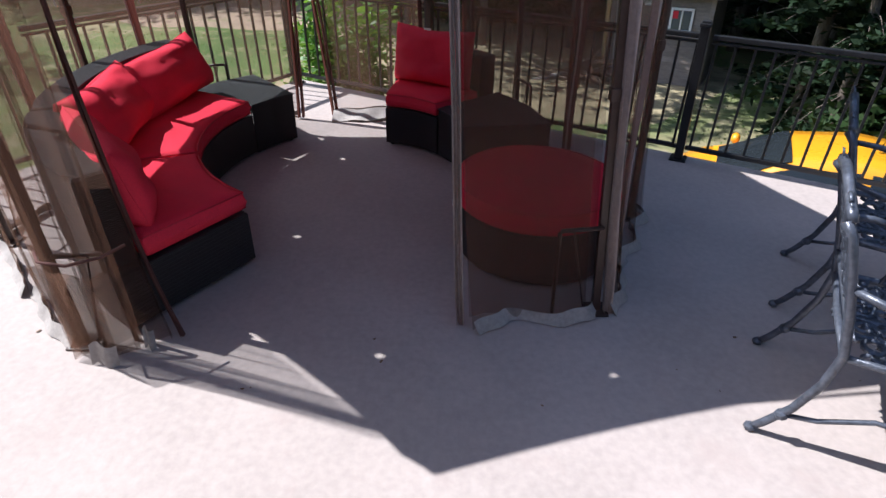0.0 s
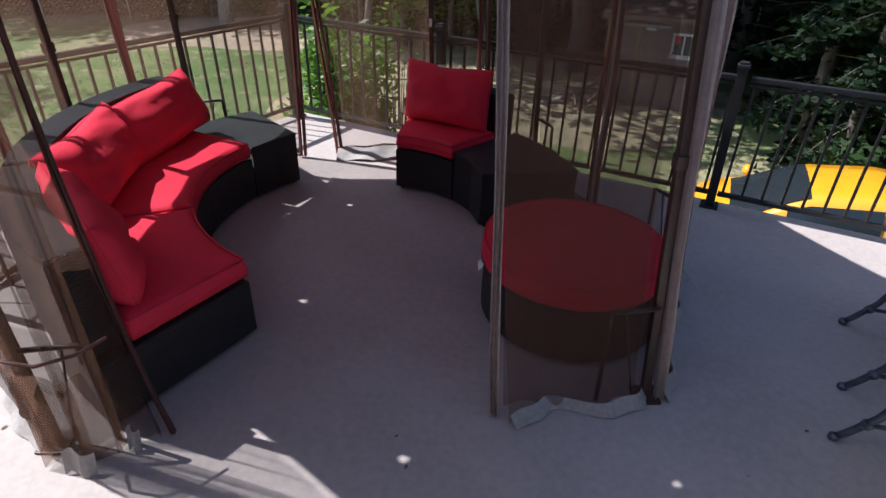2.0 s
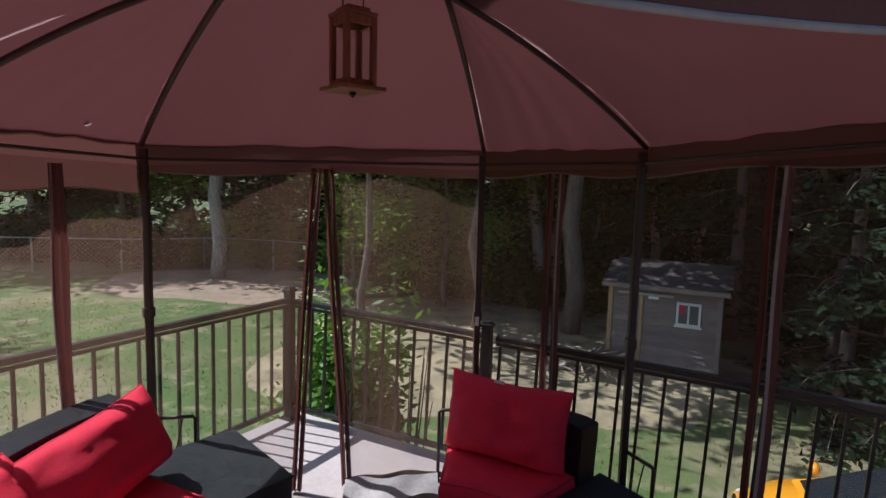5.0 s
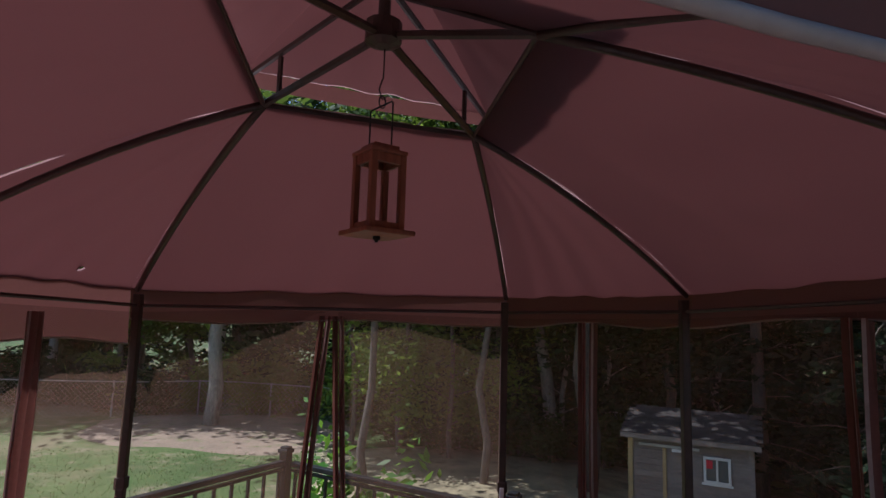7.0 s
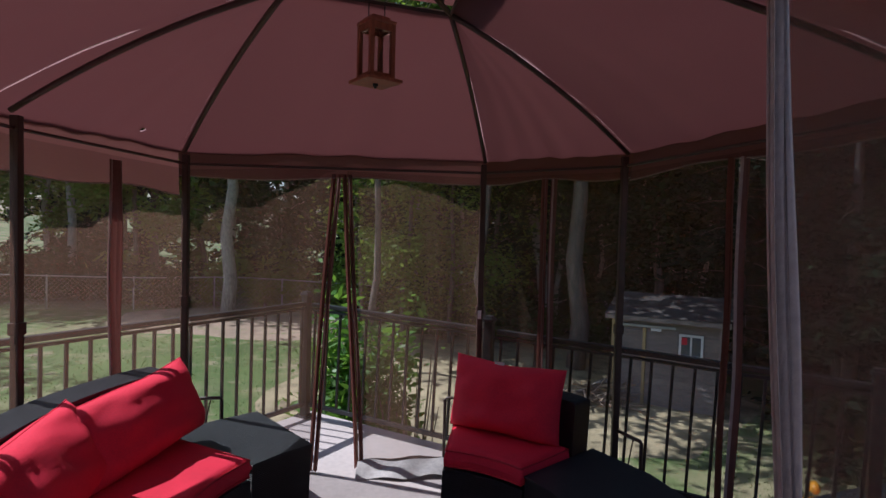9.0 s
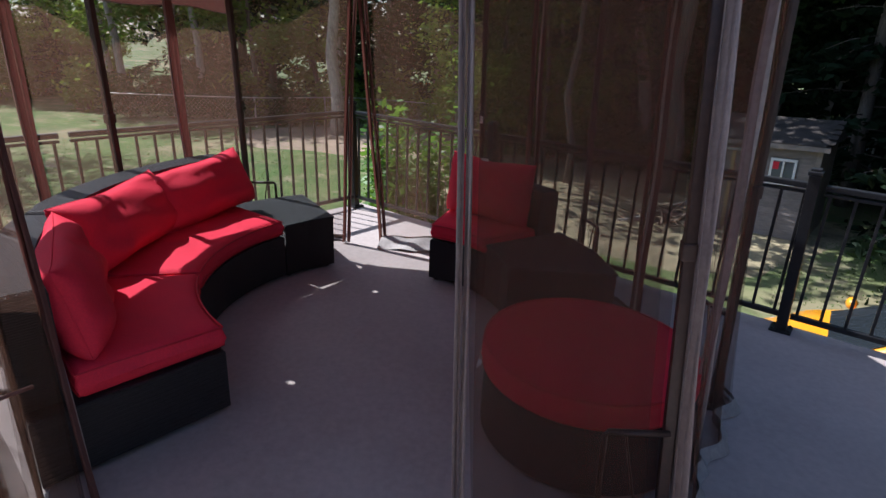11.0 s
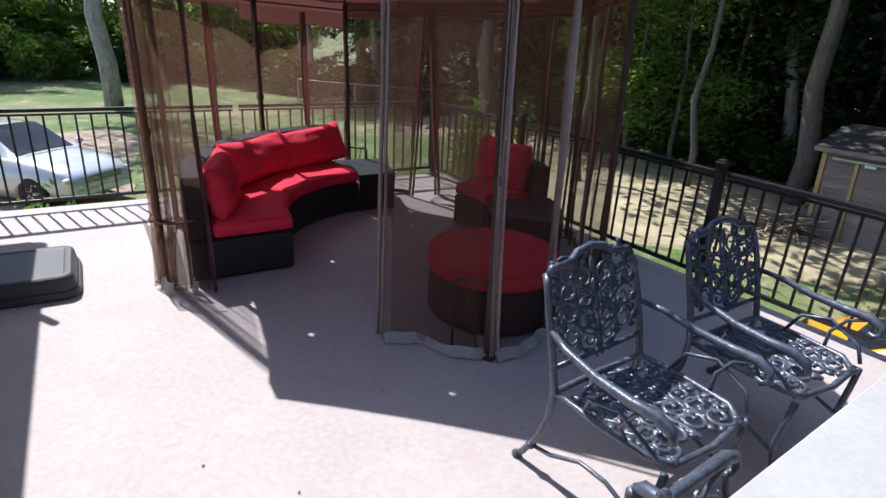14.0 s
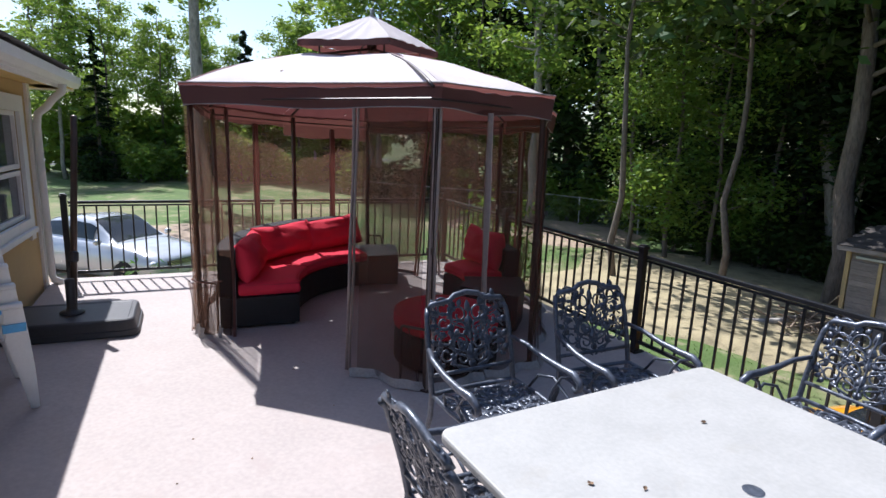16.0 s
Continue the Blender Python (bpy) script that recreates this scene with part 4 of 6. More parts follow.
def pillow(bm, w, h, d, seed=0, n=26):
    """A stuffed cushion standing on its lower edge: width x, thickness y, height z."""
    def f(u, v, s):
        x, z = math.sin((u - 0.5) * math.pi), math.sin((v - 0.5) * math.pi)
        k = max(0.0, (1 - abs(x) ** 3.4) * (1 - abs(z) ** 3.0)) ** 0.46
        sag = 1.0 if z > 0 else 0.4
        px = x * w / 2 * (1 - 0.05 * (1 - z * z) * abs(x) ** 5)
        pz = z * h / 2 * (1 - 0.11 * sag * (1 - x * x) * abs(z) ** 3 + 0.025 * math.sin(x * 5 + seed) * (1 - x * x))
        crease = noise.noise(Vector((x * 1.6 + seed, z * 1.6, seed)))
        ray = math.sin(9 * math.atan2(1.15 - z, x * w / h + 0.3 * math.sin(seed)) + 4 * crease + seed)
        y = s * d / 2 * k * (1.08 - 0.16 * z) + 0.03 * k * noise.noise(Vector((x * 2.0 + seed, z * 2.0, s + seed))) + 0.006 * k * ray
        return Vector((px, y, pz + h / 2))
    for s in (-1, 1):
        V = [[bm.verts.new(f(i / n, j / n, s)) for j in range(n + 1)] for i in range(n + 1)]
        for i in range(n):
            for j in range(n):
                q = (V[i][j], V[i + 1][j], V[i + 1][j + 1], V[i][j + 1])
                bm.faces.new(q if s < 0 else q[::-1])
    bmesh.ops.remove_doubles(bm, verts=bm.verts, dist=0.0005)
    return bm


def pillow_rim(bm, w, h, seed=0, r=0.0035):
    """The sewn edge round a cushion."""
    pts = []
    for k in range(64):
        a = k * math.tau / 64
        c, s = math.cos(a), math.sin(a)
        m_ = max(abs(c), abs(s))
        x, z = c / m_, s / m_
        sag = 1.0 if z > 0 else 0.4
        pz = z * h / 2 * (1 - 0.11 * sag * (1 - x * x) * abs(z) ** 3 + 0.025 * math.sin(x * 5 + seed) * (1 - x * x))
        pts.append((x * w / 2 * (1 - 0.05 * (1 - z * z) * abs(x) ** 5), 0, pz + h / 2))
    return tube(bm, pts, r, 5, closed=True)


def curved_section(cx, cy, r0, rb, r1, a0, a1, label, group, trim=0.3, back=0.61):
    """A curved wicker bench unit: base, and a backrest along its outer side."""
    e = empty("curved_sofa_section", on_deck(cx, cy), label, "sofa", group)
    bm = arc_prism(bmesh.new(), r0, r1, a0, a1, 0.025, 0.275, bevel=0.008)
    uv_box(part("base", bm, M["wicker"], e))
    bm = arc_prism(bmesh.new(), rb, r1 + 0.012, a0 + 0.3, a1 - trim, 0.277, back, bevel=0.02)
    uv_box(part("backrest", bm, M["wicker"], e))
    for r in (r0 + 0.05, r1 - 0.05):
        for a in (a0 + 3, a1 - 3):
            bm = bmesh.new()
            lathe(bm, [(0.016, 0.0), (0.02, 0.004), (0.02, 0.026)], 8, Matrix.Translation((r * math.cos(radians(a)), r * math.sin(radians(a)), 0)))
            part("foot", bm, M["black"], e)
    return e


CS = (-0.30, 2.87)
R0, RB, R1 = 1.0, 1.52, 1.655
curved_section(*CS, R0, RB, R1, 203.2, 237.5, "black wicker curved sofa unit under red cushions", "curved sofa units", 2.2, 0.685)
curved_section(*CS, R0, RB, R1, 152.5, 202.8, "long black wicker curved sofa unit under red cushions", "curved sofa units", back=0.685)


def seat_cushion(cx, cy, r0, r1, a0, a1, label, h0=0.28, h1=0.385):
    e = empty("seat_cushion", on_deck(cx, cy), label, "cushion", "red seat cushions")
    part("pad", arc_cushion(bmesh.new(), r0, r1, a0, a1, h0, h1), M["red"], e, smooth=True)
    for z in (h0 + 0.018, h1 - 0.012):
        bm = bmesh.new()
        A = [radians(a0 + 0.7 + (a1 - a0 - 1.4) * i / 24) for i in range(25)]
        pts = [((r0 + 0.006) * math.cos(a), (r0 + 0.006) * math.sin(a), z) for a in A] + [((r1 - 0.006) * math.cos(a), (r1 - 0.006) * math.sin(a), z) for a in reversed(A)]
        tube(bm, pts, 0.005, 5, closed=True)
        part("piping", bm, M["redpipe"], e, smooth=True)
    return e


seat_cushion(*CS, R0 - 0.012, RB - 0.01, 203.3, 237.3, "red curved seat cushion, partly in sun, on black wicker")
seat_cushion(*CS, R0 - 0.012, RB - 0.01, 152.8, 202.9, "long red curved seat cushion with sun patches")


def back_cushion(cx, cy, r, ang, w, h, label, lean=12, z=0.385, seed=0, roll=0.0, d=0.23):
    a = radians(ang)
    px, py = cx + r * math.cos(a), cy + r * math.sin(a)
    m_ = on_deck(px, py, ang + 90, z) @ Matrix.Rotation(radians(lean), 4, "X") @ Matrix.Rotation(radians(roll), 4, "Y")
    e = empty("back_cushion", m_, label, "cushion", "red back cushions")
    part("cover", pillow(bmesh.new(), w, h, d, seed), M["red"], e, smooth=True)
    part("piping", pillow_rim(bmesh.new(), w, h, seed), M["red"], e, smooth=True)
    return e


back_cushion(*CS, 1.385, 221.5, 0.70, 0.35, "plump red back cushion at the open end of the sofa", 12, seed=1, d=0.2, z=0.38)
back_cushion(*CS, 1.345, 190.5, 0.88, 0.345, "creased red back cushion leaning on black wicker", 21, seed=4, roll=-2)
back_cushion(*CS, 1.335, 164.5, 0.78, 0.345, "wide red back cushion with a pointed upper corner", 21, seed=7, roll=5)


def wedge_table(cx, cy, r0, r1, a0, a1, label, h=0.345):
    e = empty("side_table", on_deck(cx, cy), label, "table", "wicker side tables")
    poly = [(r0 * math.cos(radians(a)), r0 * math.sin(radians(a))) for a in (a1, (a0 + a1) / 2, a0)]
    poly = [(r1 * math.cos(radians(a)), r1 * math.sin(radians(a))) for a in (a0, (a0 + a1) / 2, a1)] + poly
    bm = prism(bmesh.new(), poly, 0.02, h - 0.012, 0.006)
    uv_box(part("body", bm, M["wicker"], e))
    c = Vector((sum(p[0] for p in poly) / 6, sum(p[1] for p in poly) / 6))
    bm = prism(bmesh.new(), [tuple(c + (Vector(p) - c) * 1.02) for p in poly], h - 0.011, h, 0.004)
    uv_box(part("top", bm, M["wicker_top"], e, "smooth dark woven top"))
    for a in (a0 + 2, a1 - 2):
        for r in (r0 + 0.04, r1 - 0.05):
            part("foot", lathe(bmesh.new(), [(0.016, 0.0), (0.018, 0.021)], 8, Matrix.Translation((r * math.cos(radians(a)), r * math.sin(radians(a)), 0))), M["black"], e)
    return e


wedge_table(*CS, 1.0, 1.58, 132.5, 152.0, "black wicker wedge side table, empty, at the sofa end")
CR = (-0.41, 2.95)
curved_section(*CR, 0.6, 1.0, 1.13, 42.5, 82, "black wicker curved chair unit with a red cushion", "curved sofa units")
seat_cushion(*CR, 0.59, 0.99, 42.8, 81.7, "red seat cushion on the curved wicker chair")
back_cushion(*CR, 0.90, 63, 0.60, 0.38, "flat red back cushion upright on the curved chair", 8, seed=11)
wedge_table(*CR, 0.61, 1.17, 8.0, 42.0, "black wicker wedge side table beside the curved chair")
bm = boxed(0, 0, 0, 0.05, 0.003, 0.02)
t_ = tagged(part("tag", bm, M["tag"]), "small white tag lying on a red cushion top", "tag")
t_.matrix_world = on_deck(-0.02, 3.80, -20, 0.745)

OT = (0.56, 2.25)
ott = empty("round_ottoman", on_deck(*OT), "round black wicker ottoman table under a red cushion", "ottoman")
bm = bmesh.new()
lathe(bm, [(0.40, 0.02), (0.405, 0.03), (0.405, 0.26), (0.395, 0.275)], 48)
uv_box(part("base", bm, M["wicker"], ott), 1.0)
for k in range(4):
    part("foot", lathe(bmesh.new(), [(0.018, 0.0), (0.02, 0.02)], 8, Matrix.Rotation(k * math.pi / 2, 4, "Z") @ Matrix.Translation((0.34, 0, 0))), M["black"], ott)
cush = empty("round_cushion", on_deck(*OT, 0, 0.276), "thick round red cushion on the wicker ottoman", "cushion")
bm = bmesh.new()
lathe(bm, [(0.385, 0.0), (0.4, 0.008), (0.408, 0.03), (0.408, 0.085), (0.4, 0.105), (0.385, 0.113), (0.3, 0.12), (0.15, 0.123), (0.01, 0.124)], 56)
part("pad", bm, M["red"], cush, smooth=True)
for z in (0.012, 0.108):
    bm = bmesh.new()
    tube(bm, [(0.4 * math.cos(i * math.tau / 56), 0.4 * math.sin(i * math.tau / 56), z) for i in range(56)], 0.005, 5, closed=True)
    part("piping", bm, M["redpipe"], cush, smooth=True)
bm = sheet(bmesh.new(), lambda u, v: Vector((0.0 + 0.012 * math.sin(v * 4), 0.07 * (u - 0.5), 0.03 - 0.05 * v)), 4, 6)
t_ = tagged(part("tag", bm, M["tag"], smooth=True), "white label cloth hanging from the round cushion", "tag")
t_.matrix_world = on_deck(OT[0] - 0.413, OT[1] - 0.02, 0, 0.262)


# ---- cast metal chairs ----
def spiral(cx, cz, r, turns, start, hand, n=16):
    return [(cx + hand * r * (1 - 0.72 * i / n) * math.cos(start + turns * math.tau * i / n), cz + r * (1 - 0.72 * i / n) * math.sin(start + turns * math.tau * i / n)) for i in range(n + 1)]


def leafy(bm, x, z, ang, ln, wd, th, to):
    """A small cast leaf."""
    c, s = math.cos(ang), math.sin(ang)
    pts = [(0, 0), (0.35, 0.5), (0.7, 0.38), (1, 0), (0.7, -0.38), (0.35, -0.5)]
    top, bot = [], []
    for a, b in pts:
        X, Z = x + ln * a * c - wd * b * s, z + ln * a * s + wd * b * c
        top.append(bm.verts.new(to(X, Z, th))), bot.append(bm.verts.new(to(X, Z, -th)))
    bm.faces.new(top), bm.faces.new(bot[::-1])
    for i in range(6):
        bm.faces.new((top[i], bot[i], bot[(i + 1) % 6], top[(i + 1) % 6]))


def filigree(bm, w, h, to, rng, tiers, r=0.0065):
    """Scrolls and leaves that fill a panel w by h, mirrored about its middle."""
    def bar(pts, rad):
        tube(bm, [to(x, z, 0) for x, z in pts], rad, 5)
    bar([(0.004 * math.sin(i), h * (0.03 + 0.94 * i / 12)) for i in range(13)], r)
    for k in range(tiers):
        z = h * (0.08 + 0.84 * (k + 0.5) / tiers)
        rad = min(w * 0.17, h * 0.62 / tiers)
        for hand in (-1, 1):
            for j, fx in enumerate((0.24, 0.66)):
                cx = hand * w / 2 * fx
                zz = z + (0.3 * h / tiers if j else -0.1 * h / tiers) + rng.uniform(-0.006, 0.006)
                bar(spiral(cx, zz, rad, 1.25, -1.2 + 2.1 * j, hand), r * 0.95)
                bar([(cx * 0.2, zz - rad * 1.5), (cx * 0.5, zz - rad * 1.25), (cx + hand * rad * 0.36 * (1 - 2 * j), zz - rad * 0.9)], r * 0.9)
                for q in range(6):
                    an = rng.uniform(0, math.tau)
                    leafy(bm, cx + rad * 0.8 * math.cos(an), zz + rad * 0.8 * math.sin(an), an + 0.6 * hand, rad * 0.75, rad * 0.5, r * 0.6, to)
            bar([(hand * w * 0.47, z - h * 0.25 / tiers), (hand * w * 0.40, z + h * 0.1 / tiers), (hand * w * 0.44, z + h * 0.42 / tiers)], r * 0.8)
            leafy(bm, hand * w * 0.44, z, math.pi / 2 - hand * 0.9, 0.05, 0.032, r * 0.6, to)
        leafy(bm, 0, z, math.pi / 2, 0.06, 0.034, r * 0.7, to)


def cast_chair(m_, label):
    """Armchair: x across, y to the front, back at y = 0."""
    e = empty("cast_metal_armchair", m_, label, "chair", "cast metal armchairs")
    rng = random.Random(5)
    W, SH, BH = 0.52, 0.41, 0.86
    bend = lambda z: -0.13 * max(0, (z - SH) / (BH - SH)) ** 1.2
    for sx in (-1, 1):
        x = sx * W / 2
        bm = bmesh.new()
        tube(bm, [(x * 0.98, -0.15, 0.012), (x * 0.98, -0.12, 0.05), (x * 0.98, -0.06, 0.15), (x * 0.98, -0.015, 0.28), (x, 0.0, SH), (x, bend(0.55), 0.55), (x, bend(0.7), 0.7), (x * 0.97, bend(0.8), 0.8), (x * 0.9, bend(0.84) - 0.012, 0.835)], [0.013, 0.014, 0.014, 0.015, 0.016, 0.015, 0.014, 0.014, 0.018], 8)
        b = part("back_leg", bm, M["iron"], e, smooth=True)
        part("foot", lathe(bmesh.new(), [(0.012, 0), (0.02, 0.006), (0.02, 0.018), (0.012, 0.026)], 8, Matrix.Translation((x * 0.98, -0.152, 0))), M["iron"], b)
        part("ring", lathe(bmesh.new(), [(0.014, -0.016), (0.022, -0.008), (0.022, 0.008), (0.014, 0.016)], 8, Matrix.Translation((x * 0.98, -0.08, 0.11)) @ Matrix.Rotation(0.5, 4, "X")), M["iron"], b)
        bm = bmesh.new()
        tube(bm, [(x * 1.0, 0.5, 0.012), (x * 1.0, 0.475, 0.05), (x * 1.0, 0.45, 0.16), (x * 1.0, 0.465, 0.28), (x * 0.98, 0.475, SH - 0.02)], 0.014, 8)
        b = part("front_leg", bm, M["iron"], e, smooth=True)
        part("foot", lathe(bmesh.new(), [(0.012, 0), (0.02, 0.006), (0.02, 0.018), (0.012, 0.026)], 8, Matrix.Translation((x, 0.502, 0))), M["iron"], b)
        bm = bmesh.new()
        tube(bm, [(x * 0.98, -0.08, 0.11), (x * 0.98, 0.02, 0.13), (x * 0.98, 0.16, 0.2), (x * 0.98, 0.28, 0.2), (x * 0.99, 0.44, 0.14)], 0.009, 7)
        part("side_stretcher", bm, M["iron"], e, smooth=True)
        bm = bmesh.new()
        ax = sx * (W / 2 + 0.035)
        tube(bm, [(x, bend(0.62), 0.645), (ax * 1.0, 0.05, 0.63), (ax * 1.03, 0.2, 0.605), (ax * 1.04, 0.34, 0.6), (ax * 1.03, 0.43, 0.605), (ax * 1.02, 0.485, 0.585), (ax * 1.0, 0.495, 0.55), (ax, 0.47, 0.532), (ax, 0.445, 0.545)], [0.012, 0.014, 0.017, 0.02, 0.021, 0.019, 0.017, 0.014, 0.01], 8)
        arm = part("armrest", bm, M["iron"], e, smooth=True)
        bm = bmesh.new()
        tube(bm, [(ax, 0.44, 0.6), (ax, 0.36, 0.56), (ax * 0.99, 0.31, 0.48), (x * 0.98, 0.32, SH)], 0.0085, 7)
        tube(bm, [(x, 0.47, SH), (ax, 0.43, 0.47), (ax, 0.30, 0.535), (ax * 0.99, 0.18, 0.5), (x * 0.99, 0.14, SH)], 0.0085, 7)
        part("arm_scroll", bm, M["iron"], arm, smooth=True)
    # shaped top rail
    top = [(-0.235, 0.835), (-0.22, 0.858), (-0.17, 0.862), (-0.11, 0.868), (-0.075, 0.892), (0, 0.905), (0.075, 0.892), (0.11, 0.868), (0.17, 0.862), (0.22, 0.858), (0.235, 0.835)]
    bm = bmesh.new()
    tube(bm, [(x, bend(z), z) for x, z in top], 0.016, 8)
    part("top_rail", bm, M["iron"], e, smooth=True)
    bm = bmesh.new()
    tube(bm, [(x, bend(0.5), 0.505) for x in (-W / 2, -0.1, 0.1, W / 2)], 0.011, 7)
    part("lower_back_rail", bm, M["iron"], e, smooth=True)
    bm = bmesh.new()
    filigree(bm, W - 0.05, 0.36, lambda x, z, t: Vector((x, bend(z + 0.51) + t, z + 0.51)), rng, 4)
    part("back_scrollwork", bm, M["iron"], e, "openwork back of cast scrolls and leaves", True)
    bm = bmesh.new()
    rim = [(-W / 2, 0.0), (-W / 2 - 0.005, 0.2), (-W / 2 + 0.005, 0.4), (-0.2, 0.47), (0, 0.49), (0.2, 0.47), (W / 2 - 0.005, 0.4), (W / 2 + 0.005, 0.2), (W / 2, 0.0), (0, -0.005)]
    tube(bm, [(x, y, SH - 0.02 * max(0, (y - 0.4) / 0.1)) for x, y in rim], 0.014, 8, closed=True)
    part("seat_rim", bm, M["iron"], e, smooth=True)
    bm = bmesh.new()
    filigree(bm, W - 0.04, 0.46, lambda x, z, t: Vector((x, z, SH + t - 0.012 * (1 - (2 * x / W) ** 2))), rng, 5, 0.0105)
    part("seat_scrollwork", bm, M["iron"], e, "openwork seat of cast scrolls and leaves", True)
    return e


TE, TW = Vector((0.458, 0.889)), Vector((0.889, -0.458))
def chair_pose(x, y, fx, fy):
    return on_deck(x, y, math.degrees(math.atan2(fy, fx)) - 90)


ch = cast_chair(chair_pose(1.425, 1.195, 0.889, -0.458), "dark cast metal armchair with scrollwork, pulled back from the table")
copy_thing(ch, chair_pose(1.86, 1.89, 0.85, -0.52))["label"] = "dark cast metal armchair in gazebo shade beside the table"
copy_thing(ch, chair_pose(1.935, 0.115, 0.458, 0.889))["label"] = "dark cast metal armchair pushed in under the stone table"
copy_thing(ch, chair_pose(3.14, 2.12, -0.458, -0.889))["label"] = "dark cast metal armchair standing near the deck fence"

# ---- table ----
TC = Vector((1.80, 0.267)) + TE * 0.74 + TW * 0.755
table = empty("patio_table", on_deck(TC.x, TC.y, math.degrees(math.atan2(TE.y, TE.x))), "square pale stone patio table with an umbrella hole, empty", "table")
bm = bmesh.new()
S2, HR = 0.745, 0.026
outer = []
for k, (sx, sy) in enumerate(((1, 1), (-1, 1), (-1, -1), (1, -1))):
    for i in range(6):
        a = math.atan2(sy, sx) - math.pi / 4 + radians(18 * i)
        outer.append((sx * (S2 - 0.05) + 0.05 * math.cos(a), sy * (S2 - 0.05) + 0.05 * math.sin(a)))
prof = [(1.0, 0.668), (1.004, 0.675), (1.004, 0.692), (1.0, 0.700), (0.994, 0.703)]
rings = [[bm.verts.new((x * f, y * f, z)) for x, y in outer] for f, z in prof]
n = len(outer)
for A, B in zip(rings, rings[1:]):
    for i in range(n):
        bm.faces.new((A[i], A[(i + 1) % n], B[(i + 1) % n], B[i]))
for z, ring, flip in ((0.703, rings[-1], False), (0.668, rings[0], True)):
    inner = [bm.verts.new((HR * math.cos(math.atan2(v.co.y, v.co.x)), HR * math.sin(math.atan2(v.co.y, v.co.x)), z)) for v in ring]
    for i in range(n):
        q = (ring[i], ring[(i + 1) % n], inner[(i + 1) % n], inner[i])
        bm.faces.new(q[::-1] if flip else q)
    if flip:
        lo = inner
    else:
        hi = inner
for i in range(n):
    bm.faces.new((hi[i], hi[(i + 1) % n], lo[(i + 1) % n], lo[i]))
bmesh.ops.recalc_face_normals(bm, faces=bm.faces)
part("tabletop", bm, M["stone"], table, "worn pale stone slab with stains")
bm = bmesh.new()
lathe(bm, [(HR - 0.001, 0.665), (HR - 0.001, 0.70), (HR + 0.008, 0.7045), (HR + 0.001, 0.7055)], 20)
part("umbrella_ring", bm, M["iron"], table)
for sx in (-1, 1):
    for sy in (-1, 1):
        bm = bmesh.new()
        tube(bm, [(sx * 0.6, sy * 0.6, 0.0), (sx * 0.58, sy * 0.58, 0.1), (sx * 0.54, sy * 0.54, 0.35), (sx * 0.58, sy * 0.58, 0.6), (sx * 0.63, sy * 0.63, 0.66)], [0.024, 0.02, 0.02, 0.022, 0.026], 8)
        part("leg", bm, M["iron"], table, smooth=True)
bm = bmesh.new()
for k in range(4):
    box(bm, 0, 0.64, 0.649, 1.3, 0.03, 0.035, Matrix.Rotation(k * math.pi / 2, 4, "Z"))
part("apron", bm, M["iron"], table)
rng = random.Random(3)
for k, (x, y, s) in enumerate(((2.40, 0.28, 0.016), (2.62, 0.95, 0.014), (2.55, 0.36, 0.011), (3.0, 0.25, 0.014))):
    bm = bmesh.new()
    vs = [bm.verts.new((s * math.cos(a) * rng.uniform(0.6, 1), s * 0.6 * math.sin(a), 0.003 + 0.006 * rng.random())) for a in [i * math.tau / 7 for i in range(7)]]
    c = bm.verts.new((0, 0, 0.002))
    for i in range(7):
        bm.faces.new((c, vs[i], vs[(i + 1) % 7]))
    o = tagged(part("dry_leaf", bm, M["dryleaf"]), "small dry curled leaf lying on the table", "leaf", "dry leaves")
    o.matrix_world = on_deck(x, y, 40 * k, 0.704)
for k in range(26):
    x, y = rng.uniform(-1.6, 1.8), rng.uniform(-0.6, 1.6)
    if (Vector((x, y)) - HC).dot(HN) < 0.9:
        continue
    bm = bmesh.new()
    s = rng.uniform(0.006, 0.014)
    vs = [bm.verts.new((s * math.cos(a) * rng.uniform(0.5, 1), s * 0.5 * math.sin(a), 0.001 + 0.003 * rng.random())) for a in [i * math.tau / 6 for i in range(6)]]
    bm.faces.new(vs)
    o = tagged(part("dry_leaf", bm, M["dryleaf"]), "tiny dry leaf fragment lying on the deck", "leaf", "dry leaves")
    o.matrix_world = on_deck(x, y, 50 * k, 0.001)

# ---- umbrella stand, white chair ----
UM = on_deck(-2.1, 0.74, -33)
stand = empty("umbrella_stand", UM, "dark grey plastic umbrella base with a bare brown pole", "umbrella stand")
def rounded_block(w, d, prof, r=0.1, n=7):
    """A block with round corners; prof: (inset, height) from foot to top."""
    bm = bmesh.new()
    rings = []
    for inset, z in prof:
        ring = []
        hw, hd = w / 2 - inset, d / 2 - inset
        rr = max(0.02, r - inset)
        for sx, sy, a0 in ((1, 1, 0), (-1, 1, 90), (-1, -1, 180), (1, -1, 270)):
            for k in range(n):
                a = radians(a0 + 90 * k / (n - 1))
                ring.append(bm.verts.new((sx * (hw - rr) + rr * math.cos(a), sy * (hd - rr) + rr * math.sin(a), z)))
        rings.append(ring)
    m_ = len(rings[0])
    for A, B in zip(rings, rings[1:]):
        for k in range(m_):
            bm.faces.new((A[k], A[(k + 1) % m_], B[(k + 1) % m_], B[k]))
    bm.faces.new(rings[0][::-1]), bm.faces.new(rings[-1])
    return bm


bm = rounded_block(0.62, 1.0, [(0.012, 0.0), (0.0, 0.012), (0.008, 0.05), (0.018, 0.052), (0.028, 0.118), (0.034, 0.132), (0.046, 0.14), (0.075, 0.141), (0.085, 0.136)])
part("base", bm, M["plastic"], stand)
